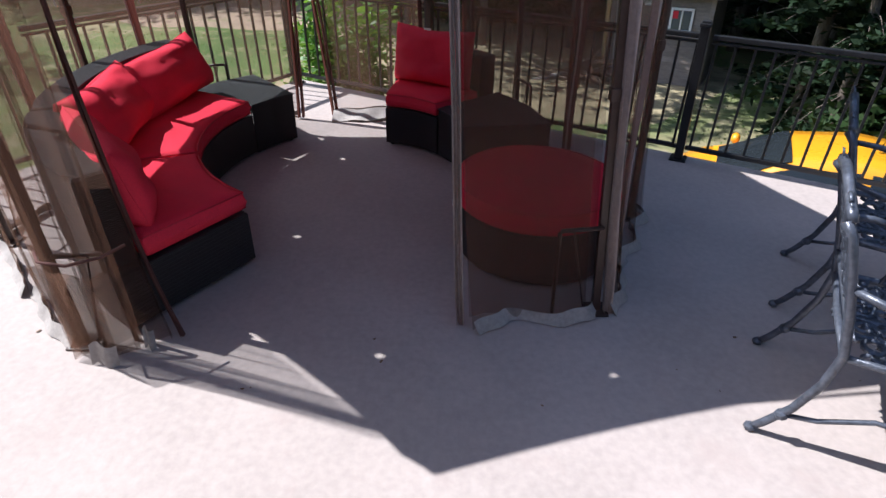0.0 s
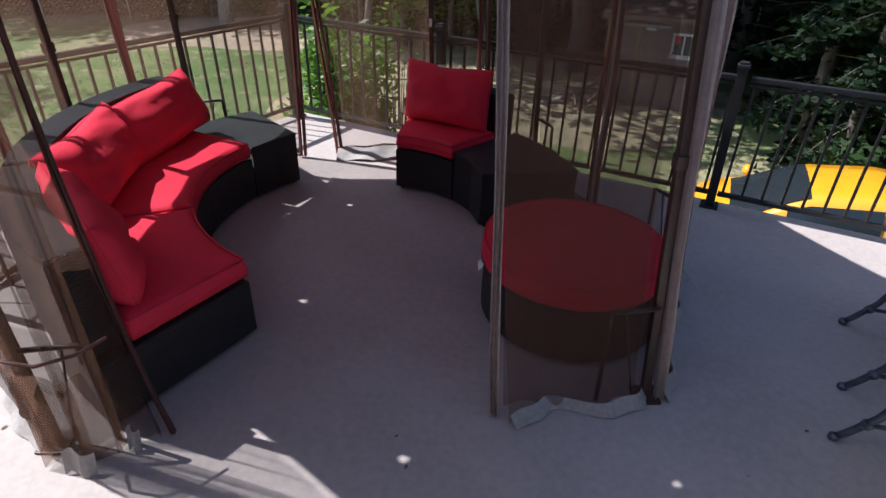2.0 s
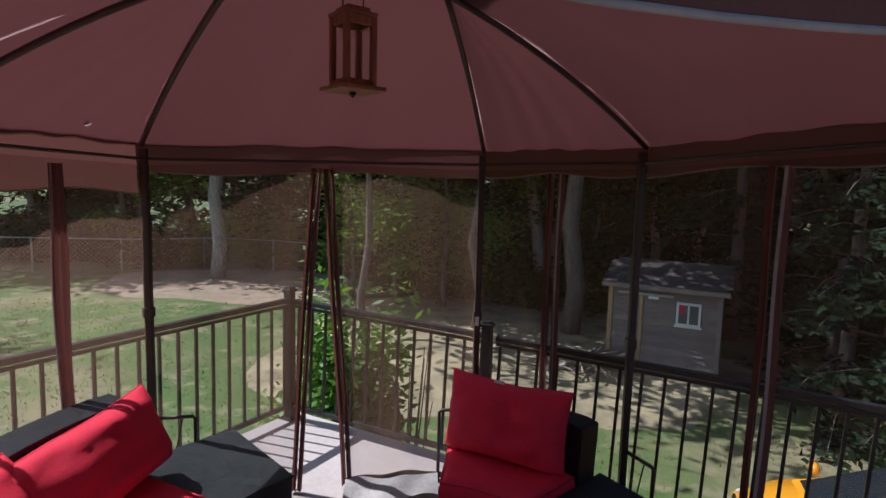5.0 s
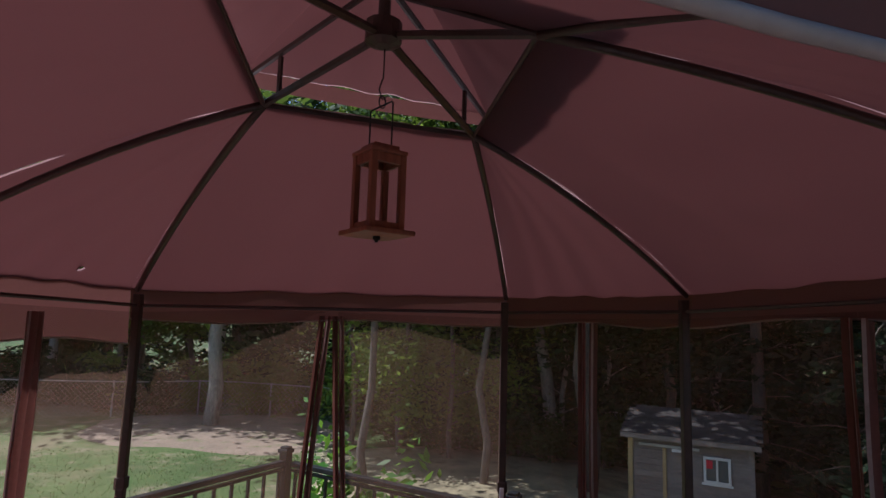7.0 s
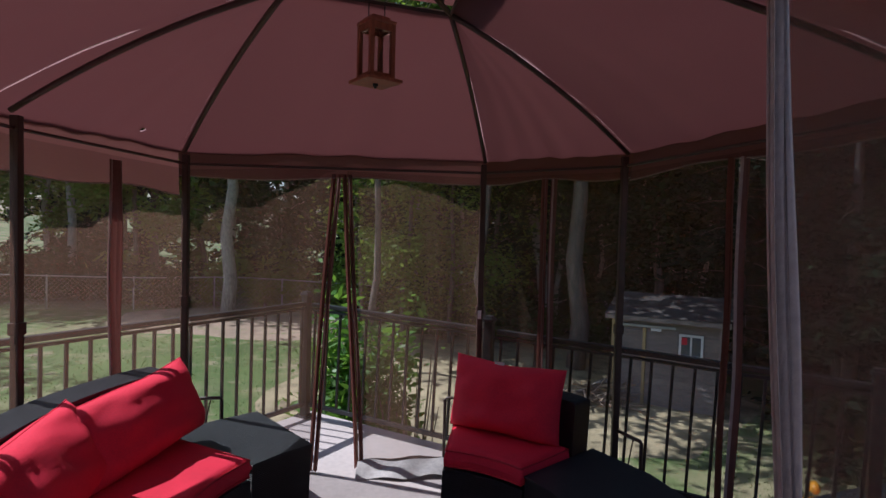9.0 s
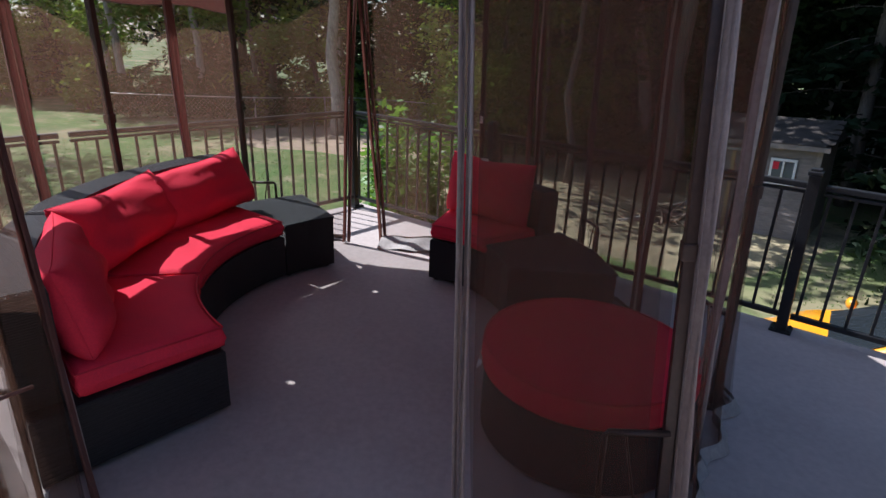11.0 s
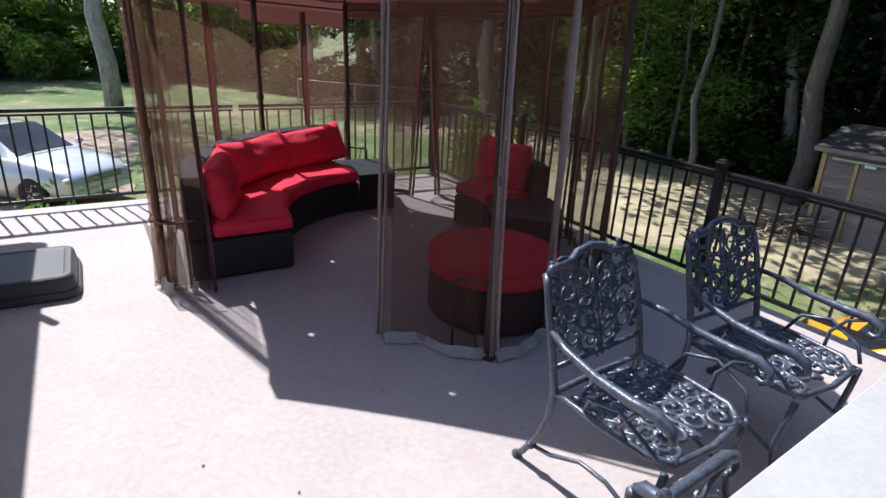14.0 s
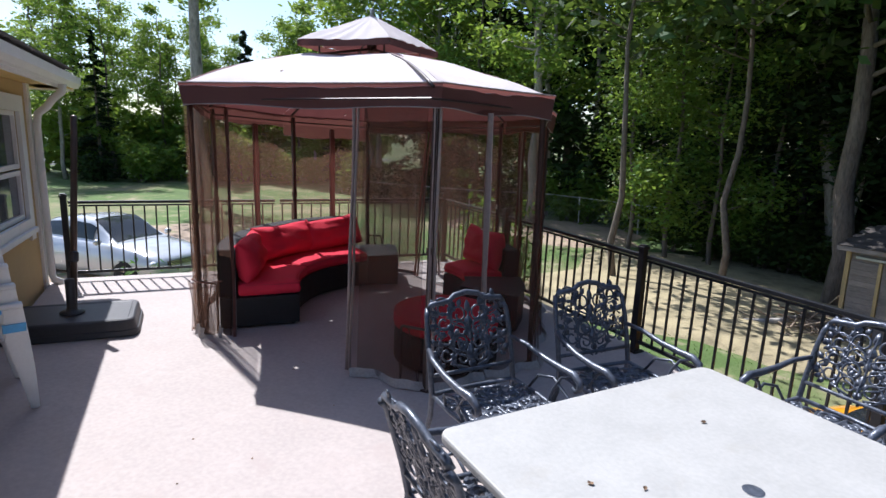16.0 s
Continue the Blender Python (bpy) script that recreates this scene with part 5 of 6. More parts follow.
bm = lathe(bmesh.new(), [(0.09, 0.139), (0.09, 0.15), (0.045, 0.158), (0.036, 0.19), (0.036, 0.42), (0.03, 0.425)], 16)
part("socket", bm, M["plastic"], stand, smooth=True)
bm = lathe(bmesh.new(), [(0.026, 0.15), (0.026, 1.80), (0.022, 1.812)], 14)
LEANT = Vector((0, 0, 1)).rotation_difference(Vector((-0.527, 0.378, 1.78))).to_matrix().to_4x4()
bm.transform(UM.to_3x3().inverted().to_4x4() @ LEANT @ UM.to_3x3().to_4x4())
part("pole", bm, M["pole"], stand, "bare brown metal pole", True)
bm = lathe(bmesh.new(), [(0.027, 0.55), (0.036, 0.56), (0.036, 0.63), (0.027, 0.64)], 14)
bm.transform(UM.to_3x3().inverted().to_4x4() @ LEANT @ UM.to_3x3().to_4x4())
part("collar", bm, M["plastic"], stand)


def plastic_chair(m_):
    e = empty("plastic_chair", m_, "white moulded plastic chair with blue tape against the house wall", "chair")
    for sx in (-1, 1):
        for y, dy in ((0.42, 0.05), (0.0, -0.06)):
            bm = bmesh.new()
            pts = [(sx * 0.27, y + dy, 0.0, 0.022), (sx * 0.255, y + dy * 0.5, 0.25, 0.045), (sx * 0.25, y, 0.42, 0.06), (sx * 0.26, y - dy * 0.2, 0.64, 0.05)]
            rg = []
            for x, yy, z, w in pts:
                rg.append([bm.verts.new((x + a * 0.014, yy + b * w, z)) for a, b in ((-1, -1), (1, -1), (1, 1), (-1, 1))])
            for A, B in zip(rg, rg[1:]):
                for i in range(4):
                    bm.faces.new((A[i], A[(i + 1) % 4], B[(i + 1) % 4], B[i]))
            bm.faces.new(rg[0][::-1]), bm.faces.new(rg[-1])
            bmesh.ops.bevel(bm, geom=bm.edges[:], offset=0.006, segments=2, affect="EDGES")
            part("leg", bm, M["white"], e)
        part("armrest", boxed(sx * 0.265, 0.2, 0.655, 0.06, 0.52, 0.03, 0.012), M["white"], e)
    part("seat", sheet(bmesh.new(), lambda u, v: Vector(((u - 0.5) * 0.48, v * 0.44, 0.42 + 0.02 * (2 * u - 1) ** 2 + 0.01 * v)), 8, 8), M["white"], e, smooth=True).modifiers.new("t", "SOLIDIFY").thickness = 0.012
    part("backrest", sheet(bmesh.new(), lambda u, v: Vector(((u - 0.5) * 0.5, -0.03 - 0.12 * v + 0.04 * (2 * u - 1) ** 2, 0.46 + 0.4 * v)), 10, 10), M["white"], e, smooth=True).modifiers.new("t", "SOLIDIFY").thickness = 0.012
    part("blue_tape", boxed(0.26, 0.41, 0.52, 0.034, 0.112, 0.05), M["blue"], e, "blue tape band")
    return e


pc = plastic_chair(on_deck(-1.27, -0.42, -12))
for k in (1, 2, 3):
    copy_thing(pc, on_deck(-1.27 - 0.012 * k, -0.42 - 0.02 * k, -12, 0.115 * k))["label"] = "white moulded plastic chair stacked on another by the wall"


# ---- shed ----
SHM = Matrix.Translation((3.4, 12.4, -2.08)) @ Matrix.Rotation(math.atan2(-0.5, 0.866), 4, "Z") @ Matrix.Scale(0.85, 4)
shed = empty("garden_shed", SHM, "weathered grey-brown lap-sided garden shed in dappled shade", "shed")
SW_, SD_, SHT = 2.42, 2.2, 2.18
bm = bmesh.new()
box(bm, SW_ / 2, 0.06, SHT / 2, SW_, 0.1, SHT)
box(bm, SW_ / 2, SD_ - 0.05, SHT / 2, SW_, 0.1, SHT)
box(bm, 0.05, SD_ / 2, SHT / 2, 0.1, SD_ - 0.2, SHT)
box(bm, SW_ - 0.05, SD_ / 2, SHT / 2, 0.1, SD_ - 0.2, SHT)
part("wall", bm, M["shed"], shed)
wx0, wx1, wz0, wz1 = 1.52, 1.98, 1.38, 1.86
for k in range(17):
    z = 0.03 + k * 0.128
    spans = [(0.78, SW_ - 0.08)]
    if z + 0.13 > wz0 - 0.05 and z < wz1 + 0.05:
        spans = [(0.78, wx0 - 0.05), (wx1 + 0.05, SW_ - 0.08)]
    for x0, x1 in spans:
        bm = bmesh.new()
        vs = [(0, -0.022, 0), (0, -0.002, 0.14), (0, 0.012, 0.14), (0, 0.012, 0)]
        a_ = [bm.verts.new((x0, y, zz + z)) for _, y, zz in vs]
        b_ = [bm.verts.new((x1, y, zz + z)) for _, y, zz in vs]
        bm.faces.new(a_[::-1]), bm.faces.new(b_)
        for i in range(4):
            bm.faces.new((a_[i], b_[i], b_[(i + 1) % 4], a_[(i + 1) % 4]))
        part("board", bm, M["shed"], shed)
    bm = boxed(-0.012, SD_ / 2, z + 0.065, 0.02, SD_ - 0.1, 0.12)
    part("board", bm, M["shed"], shed)
part("corner_post", boxed(0.04, -0.012, SHT / 2, 0.1, 0.05, SHT, 0.004), M["shedtrim"], shed, "honey-coloured corner board")
part("corner_post", boxed(SW_ - 0.04, -0.012, SHT / 2, 0.1, 0.05, SHT, 0.004), M["shed"], shed)
d = part("door", boxed(0.43, -0.005, 0.95, 0.62, 0.04, 1.9, 0.004), M["shed"], shed, "narrow shed door with lap boards")
for k in range(14):
    part("board", boxed(0.43, -0.034, 0.1 + k * 0.13, 0.56, 0.014, 0.12, 0, Matrix.Rotation(0, 4, "X")), M["shed"], d)
part("post", boxed(0.74, -0.03, 0.98, 0.07, 0.05, 1.96, 0.004), M["shedtrim"], shed)
part("header", boxed(0.82, -0.04, 2.0, 1.2, 0.05, 0.05, 0.004), M["galv"], shed, "pale blue-grey sliding track over the door")
part("label_plate", boxed(1.0, -0.07, 1.94, 0.22, 0.012, 0.06), M["tag"], shed)
w = part("window_1", boxed((wx0 + wx1) / 2, -0.02, wz0 - 0.03, wx1 - wx0 + 0.12, 0.05, 0.04, 0.004), M["trim"], shed, "small white sliding window")
bm = bmesh.new()
for x, z, sx, sz in ((wx0, (wz0 + wz1) / 2, 0.05, wz1 - wz0), (wx1, (wz0 + wz1) / 2, 0.05, wz1 - wz0), ((wx0 + wx1) / 2, (wz0 + wz1) / 2, 0.035, wz1 - wz0 - 0.05), ((wx0 + wx1) / 2, wz1 + 0.01, wx1 - wx0 + 0.05, 0.05), ((wx0 + wx1) / 2, wz0 + 0.015, wx1 - wx0 - 0.05, 0.05)):
    box(bm, x, -0.03, z, sx, 0.04, sz)
part("window_frame", bm, M["trim"], w)
for x in ((wx0 * 3 + wx1) / 4, (wx0 + wx1 * 3) / 4):
    part("pane", boxed(x, -0.02, (wz0 + wz1) / 2, 0.18, 0.005, wz1 - wz0 - 0.06), M["winglass"], w)
part("curtain", boxed((wx0 * 3 + wx1) / 4 - 0.03, -0.026, wz1 - 0.12, 0.12, 0.004, 0.16), M["redpipe"], w, "red cloth in the window")
bm = bmesh.new()
rz0, rz1 = SHT + 0.02, SHT + 0.42
for k in range(10):
    for i in range(10):
        f0 = k / 10
        x0 = -0.12 + i * 0.262 + (0.13 if k % 2 else 0)
        y0, z0 = -0.18 + f0 * (SD_ / 2 + 0.18), rz0 + f0 * (rz1 - rz0)
        box(bm, x0 + 0.1, y0 + 0.08, z0 + 0.05, 0.25, 0.19, 0.014, Matrix.Translation((0, y0, z0)) @ Matrix.Rotation(0.29, 4, "X") @ Matrix.Translation((0, -y0, -z0)))
part("shingles", bm, M["shingle"], shed)
bm = bmesh.new()
V4 = [(-0.15, -0.18, rz0), (SW_ + 0.12, -0.18, rz0), (SW_ + 0.12, SD_ / 2, rz1), (-0.15, SD_ / 2, rz1), (SW_ + 0.12, SD_ + 0.18, rz0), (-0.15, SD_ + 0.18, rz0)]
v_ = [bm.verts.new(p) for p in V4]
bm.faces.new((v_[0], v_[1], v_[2], v_[3])), bm.faces.new((v_[3], v_[2], v_[4], v_[5])), bm.faces.new((v_[0], v_[3], v_[5])), bm.faces.new((v_[1], v_[4], v_[2]))
part("roof", bm, M["shingle"], shed)
part("fascia", boxed(SW_ / 2, -0.19, rz0 - 0.02, SW_ + 0.28, 0.025, 0.1), M["shed"], shed)


# ---- cars ----
def loft(bm, rings, close=True):
    R = [[bm.verts.new(p) for p in r] for r in rings]
    n = len(R[0])
    for A, B in zip(R, R[1:]):
        for k in range(n if close else n - 1):
            bm.faces.new((A[k], A[(k + 1) % n], B[(k + 1) % n], B[k]))
    if close:
        bm.faces.new(R[0][::-1]), bm.faces.new(R[-1])
    return bm


def lerp_table(tab, t):
    for (a, *p), (b, *q) in zip(tab, tab[1:]):
        if t <= b:
            f = (t - a) / (b - a) if b > a else 0
            f = f * f * (3 - 2 * f) * 0.4 + f * 0.6
            return [u + (v - u) * f for u, v in zip(p, q)]
    return list(tab[-1][1:])


def car(m_, label, paint, L, belt, cab, cab_glass, width):
    """x runs to the front. belt: (x share, top of body, half width share); cab: (x share, height, half width share)."""
    e = empty("car", m_, label, "car")
    bm = bmesh.new()
    rings = []
    for i in range(41):
        t = i / 40
        top, hw = lerp_table(belt, t)
        hw *= width / 2
        low = 0.2 + 0.06 * (abs(t - 0.5) * 2) ** 6
        x = (t - 0.5) * L
        for wx in (0.185, 0.815):
            if abs(t - wx) < 0.075:
                low = max(low, 0.2 + 0.36 * (1 - ((t - wx) / 0.078) ** 2) ** 0.5)
        mid = min(top - 0.1, max(low + 0.05, 0.55))
        rings.append([(x, -hw * 0.93, low), (x, -hw, (low + mid) / 2), (x, -hw, mid), (x, -hw * 0.95, top - 0.05), (x, -hw * 0.86, top), (x, -hw * 0.45, top + 0.025), (x, 0, top + 0.03), (x, hw * 0.45, top + 0.025), (x, hw * 0.86, top), (x, hw * 0.95, top - 0.05), (x, hw, mid), (x, hw, (low + mid) / 2), (x, hw * 0.93, low), (x, 0, low)])
    part("body", loft(bm, rings), paint, e, smooth=True)
    bm = bmesh.new()
    rings = []
    for i in range(25):
        t = cab[0][0] + (cab[-1][0] - cab[0][0]) * i / 24
        h, hw = lerp_table(cab, t)
        b0, bw = lerp_table(belt, t)
        bw *= width / 2 * 0.86
        hw *= width / 2
        x = (t - 0.5) * L
        h = max(h, b0 + 0.005)
        rings.append([(x, -bw, b0), (x, -(bw * 0.3 + hw * 0.7), b0 + (h - b0) * 0.72), (x, -hw, h - 0.02), (x, -hw * 0.6, h + 0.005), (x, 0, h + 0.012), (x, hw * 0.6, h + 0.005), (x, hw, h - 0.02), (x, bw * 0.3 + hw * 0.7, b0 + (h - b0) * 0.72), (x, bw, b0)])
    part("roof", loft(bm, rings, False), paint, e, smooth=True)
    xs0, xs1, xs2, xs3 = cab_glass  # rear glass foot, roof rear, roof front, windscreen foot
    def cabpt(t, side, f):
        h, hw = lerp_table(cab, t)
        b0, bw = lerp_table(belt, t)
        bw, hw = bw * width / 2 * 0.86, hw * width / 2
        h = max(h, b0 + 0.005)
        y = bw * (1 - f) + hw * f
        return Vector(((t - 0.5) * L, side * (y + 0.004 + 0.03 * math.sin(f * 3)), b0 + (h - b0) * f))
    for side in (-1, 1):
        for t0, t1 in ((xs1 - 0.03, (xs1 + xs2) / 2 - 0.012), ((xs1 + xs2) / 2 + 0.012, xs2 + 0.06)):
            bm = bmesh.new()
            sheet(bm, lambda u, v, t0=t0, t1=t1: cabpt(t0 + (t1 - t0) * u, side, 0.08 + 0.74 * v), 8, 4)
            part("side_window", bm, M["carglass"], e, smooth=True)
    for t0, t1, nm in ((xs3 - 0.01, xs2 + 0.012, "windscreen"), (xs0 + 0.01, xs1 - 0.012, "rear_window")):
        bm = bmesh.new()
        def wf(u, v, t0=t0, t1=t1):
            t = t0 + (t1 - t0) * v
            h, hw = lerp_table(cab, t)
            b0, bw = lerp_table(belt, t)
            y = (2 * u - 1) * (hw * width / 2 * 0.95)
            return Vector(((t - 0.5) * L, y, max(h, b0) + 0.026 - 0.03 * abs(2 * u - 1) ** 3))
        sheet(bm, wf, 10, 8)
        part(nm, bm, M["carglass"], e, "tinted glass", True)
    for wx in (0.185, 0.815):
        for side in (-1, 1):
            W_ = Matrix.Translation(((wx - 0.5) * L, side * width * 0.435, 0.32)) @ Matrix.Rotation(math.pi / 2 * -side, 4, "X")
            t_ = part("tyre", lathe(bmesh.new(), [(0.2, -0.1), (0.3, -0.1), (0.32, -0.07), (0.32, 0.07), (0.3, 0.1), (0.2, 0.1)], 28, W_), M["rubber"], e, smooth=True)
            bm = lathe(bmesh.new(), [(0.03, 0.09), (0.06, 0.095), (0.06, 0.085), (0.19, 0.08), (0.205, 0.1), (0.205, 0.05), (0.03, 0.05)], 24, W_)
            for k in range(5):
                box(bm, 0.12, 0, 0.09, 0.16, 0.04, 0.02, W_ @ Matrix.Rotation(k * math.tau / 5, 4, "Z"))
            part("rim", bm, M["chrome"], t_)
    for side in (-1, 1):
        tz, thw = lerp_table(belt, 0.97)
        bm = bmesh.new()
        bmesh.ops.create_uvsphere(bm, u_segments=14, v_segments=8, radius=1, matrix=Matrix.Translation((L * 0.462, side * width * 0.36, tz - 0.1)) @ Matrix.Rotation(side * -0.45, 4, "Z") @ Matrix.Diagonal((0.09, 0.18, 0.07, 1)))
        part("headlight", bm, M["lamp"], e, "clear headlight lens", True)
        tz, thw = lerp_table(belt, 0.03)
        part("tail_light", boxed(-L * 0.485, side * width * 0.34, tz - 0.14, 0.06, 0.26, 0.12, 0.02), M["red_lens"], e, "red tail light")
        b0, bw = lerp_table(belt, xs3 - 0.03)
        bm = bmesh.new()
        bmesh.ops.create_uvsphere(bm, u_segments=12, v_segments=8, radius=1, matrix=Matrix.Translation(((xs3 - 0.055 - 0.5) * L, side * (width * 0.5 + 0.07), b0 + 0.06)) @ Matrix.Diagonal((0.06, 0.1, 0.07, 1)))
        part("mirror", bm, paint, e, smooth=True)
    fz, fw = lerp_table(belt, 1.0)
    g = part("grille", boxed(L * 0.5 - 0.005, 0, 0.56, 0.03, width * 0.5, 0.12, 0.01), M["black"], e, "dark grille")
    for k in range(3):
        part("bar", boxed(L * 0.5 + 0.012, 0, 0.525 + 0.035 * k, 0.012, width * 0.48, 0.01), M["chrome"], g)
    part("bumper", boxed(L * 0.5 - 0.03, 0, 0.34, 0.09, width * 0.78, 0.16, 0.04), paint, e)
    part("number_plate", boxed(L * 0.5 + 0.018, 0, 0.36, 0.008, 0.3, 0.1), M["tag"], e)
    return e


sedan_belt = [(0, 0.78, 0.84), (0.05, 0.96, 0.93), (0.16, 1.0, 0.98), (0.5, 0.97, 1.0), (0.7, 0.94, 1.0), (0.85, 0.86, 0.97), (0.95, 0.74, 0.9), (1.0, 0.6, 0.78)]
sedan_cab = [(0.10, 1.0, 0.7), (0.27, 1.38, 0.62), (0.42, 1.45, 0.64), (0.55, 1.42, 0.64), (0.74, 0.95, 0.74)]
hd = math.atan2(0.21, 0.98)
car(Matrix.Translation((-11.35, 5.65, ground_z(-11.35, 5.65))) @ Matrix.Rotation(hd, 4, "Z"), "silver four-door sedan parked on the gravel strip", M["silver"], 4.55, sedan_belt, sedan_cab, (0.12, 0.27, 0.54, 0.735), 1.8)
road_belt = [(0, 0.7, 0.82), (0.05, 0.84, 0.92), (0.2, 0.86, 0.98), (0.5, 0.84, 1.0), (0.7, 0.83, 1.0), (0.88, 0.76, 0.95), (1.0, 0.55, 0.8)]
road_cab = [(0.24, 0.87, 0.72), (0.34, 1.18, 0.62), (0.5, 1.25, 0.62), (0.66, 1.18, 0.62), (0.86, 0.8, 0.76)]
car(Matrix.Translation((4.6, 5.57, ground_z(4.6, 5.57) - 0.06)) @ Matrix.Rotation(math.atan2(0.42, -0.907), 4, "Z"), "orange-yellow compact car with a wide windscreen parked below the deck", M["yellow"], 4.0, road_belt, road_cab, (0.25, 0.34, 0.655, 0.855), 1.72)


# ---- trees ----
def limb(bm, p, q, r0, r1, rng, n=6, wob=0.06):
    pts, rs = [], []
    for i in range(n + 1):
        f = i / n
        o = Vector((rng.uniform(-1, 1), rng.uniform(-1, 1), 0)) * wob * (q - p).length * (0 if i in (0,) else 1) * 0.35
        pts.append(p.lerp(q, f) + o)
        rs.append(r0 + (r1 - r0) * f)
    tube(bm, pts, rs, 7)
    return pts


def leaves(bm, spots, size, rng, flat=0.5):
    """Single pointed leaves or sprays at given spots."""
    for c in spots:
        s = size * rng.uniform(0.6, 1.35)
        a = Vector((rng.gauss(0, 1), rng.gauss(0, 1), rng.gauss(0, flat))).normalized()
        b = a.cross(Vector((rng.gauss(0, 1), rng.gauss(0, 1), rng.gauss(0, 1)))).normalized()
        v = [bm.verts.new(c - a * s), bm.verts.new(c + b * s * 0.42 + a * s * 0.1), bm.verts.new(c + a * s), bm.verts.new(c - b * s * 0.42 + a * s * 0.1)]
        bm.faces.new(v)


def broadleaf(h, spread, crown_from, n_leaf, seed, leafmat, bark, r=0.17, size=0.16, lean=0.0, label="tall broadleaf tree with pale trunk and light green leaves"):
    rng = random.Random(seed)
    e = empty("tree", Matrix(), label, "tree", "woodland trees")
    bm = bmesh.new()
    tip = Vector((lean * h, lean * h * 0.4, h * 0.9))
    spine = limb(bm, Vector((0, 0, -0.3)), tip, r, r * 0.15, rng, 9, 0.035)
    spots = []
    for k in range(16):
        f = crown_from + (0.97 - crown_from) * (k + rng.random()) / 16
        i = min(8, int(f * 9))
        base = spine[i].lerp(spine[i + 1], f * 9 - i)
        an = rng.uniform(0, math.tau)
        ln = spread * (0.35 + 0.65 * math.sin(math.pi * min(1, (f - crown_from) / (1 - crown_from) * 0.85 + 0.12))) * rng.uniform(0.7, 1.15)
        end = base + Vector((math.cos(an) * ln, math.sin(an) * ln, ln * rng.uniform(0.1, 0.6)))
        pts = limb(bm, base, end, r * 0.3 * (1 - f * 0.6), r * 0.05, rng, 4)
        for _ in range(n_leaf // 16):
            c = pts[rng.choice((2, 3, 4, 4))]
            g = ln * 0.34 + 0.25
            spots.append(c + Vector((rng.gauss(0, g * 0.6), rng.gauss(0, g * 0.6), rng.gauss(0, g * 0.38))))
    part("trunk", bm, bark, e, smooth=True)
    bm = bmesh.new()
    leaves(bm, spots, size, rng)
    part("crown", bm, leafmat, e)
    return e


def conifer(h, spread, seed, n_spray, low=0.12, label="tall dark conifer with drooping branches"):
    rng = random.Random(seed)
    e = empty("tree", Matrix(), label, "tree", "woodland trees")
    bm = bmesh.new()
    limb(bm, Vector((0, 0, -0.3)), Vector((0, 0, h)), 0.24, 0.02, rng, 8, 0.01)
    spots = []
    K = 60
    for k in range(K):
        f = low + (1 - low) * (k + rng.random()) / K
        an = rng.uniform(0, math.tau)
        ln = spread * (1 - f) ** 0.8 * rng.uniform(0.7, 1.2) + 0.2
        p = Vector((0, 0, h * f))
        q = p + Vector((math.cos(an) * ln, math.sin(an) * ln, -ln * rng.uniform(0.05, 0.4)))
        tube(bm, [p, p.lerp(q, 0.5) + Vector((0, 0, ln * 0.06)), q], [0.03, 0.02, 0.006], 4)
        for _ in range(n_spray // K):
            t = rng.uniform(0.15, 1)
            spots.append(p.lerp(q, t) + Vector((rng.gauss(0, 0.16 * ln * 0.5 + 0.05), rng.gauss(0, 0.16 * ln * 0.5 + 0.05), -abs(rng.gauss(0, 0.16)))))
    part("trunk", bm, M["bark"], e, smooth=True)
    bm = bmesh.new()
    leaves(bm, spots, 0.2, rng, 0.35)
    part("crown", bm, M["needle"], e)
    return e


def bush(w, h, n, seed, material, size, label, name="bush"):
    rng = random.Random(seed)
    e = empty(name, Matrix(), label, name, "undergrowth" if name == "bush" else "")
    bm = bmesh.new()
    spots = []
    for k in range(14):
        an, rr = rng.uniform(0, math.tau), w * 0.5 * rng.uniform(0.2, 1)
        q = Vector((math.cos(an) * rr, math.sin(an) * rr, h * rng.uniform(0.4, 1.0)))
        tube(bm, [(q.x * 0.15, q.y * 0.15, -0.1), (q.x * 0.6, q.y * 0.6, q.z * 0.6), tuple(q)], [0.02, 0.012, 0.004], 4)
        for _ in range(n // 14):
            spots.append(q * rng.uniform(0.35, 1.05) + Vector((rng.gauss(0, w * 0.11), rng.gauss(0, w * 0.11), rng.gauss(0, h * 0.1))))
    part("stem", bm, M["bark"], e)
    bm = bmesh.new()
    leaves(bm, [s for s in spots if s.z > 0.03], size, rng)
    part("foliage", bm, material, e)
    return e


def stand_at(ob, x, y, s=1.0, rz=0.0, first=False):
    m_ = Matrix.Translation((x, y, ground_z(x, y))) @ Matrix.Rotation(rz, 4, "Z") @ Matrix.Scale(s, 4)
    if first:
        ob.matrix_world = m_
        return ob
    o = copy_thing(ob, Matrix.Translation((x, y, ground_z(x, y))) @ Matrix.Rotation(rz, 4, "Z"))
    o.scale = (s, s, s)
    return o


rng = random.Random(21)
protos = [
    broadleaf(15, 2.6, 0.25, 5200, 1, M["leaf"], M["palebark"]),
    broadleaf(17, 2.2, 0.12, 5600, 2, M["leaf"], M["bark"], 0.14, label="slim broadleaf tree, leafy almost to the ground"),
    broadleaf(14, 3.0, 0.3, 5200, 3, M["leafshade"], M["bark"], 0.2, label="broadleaf tree with leaves darkened for deep shade"),
    broadleaf(13, 2.8, 0.08, 5600, 4, M["leafshade"], M["palebark"], 0.13, 0.18, label="dense woodland tree with low branches, leaves darkened for shade"),
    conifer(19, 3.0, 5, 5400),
    conifer(16, 2.6, 6, 5000, 0.04, "dark conifer branched down to the ground"),
]
first = [True] * 6
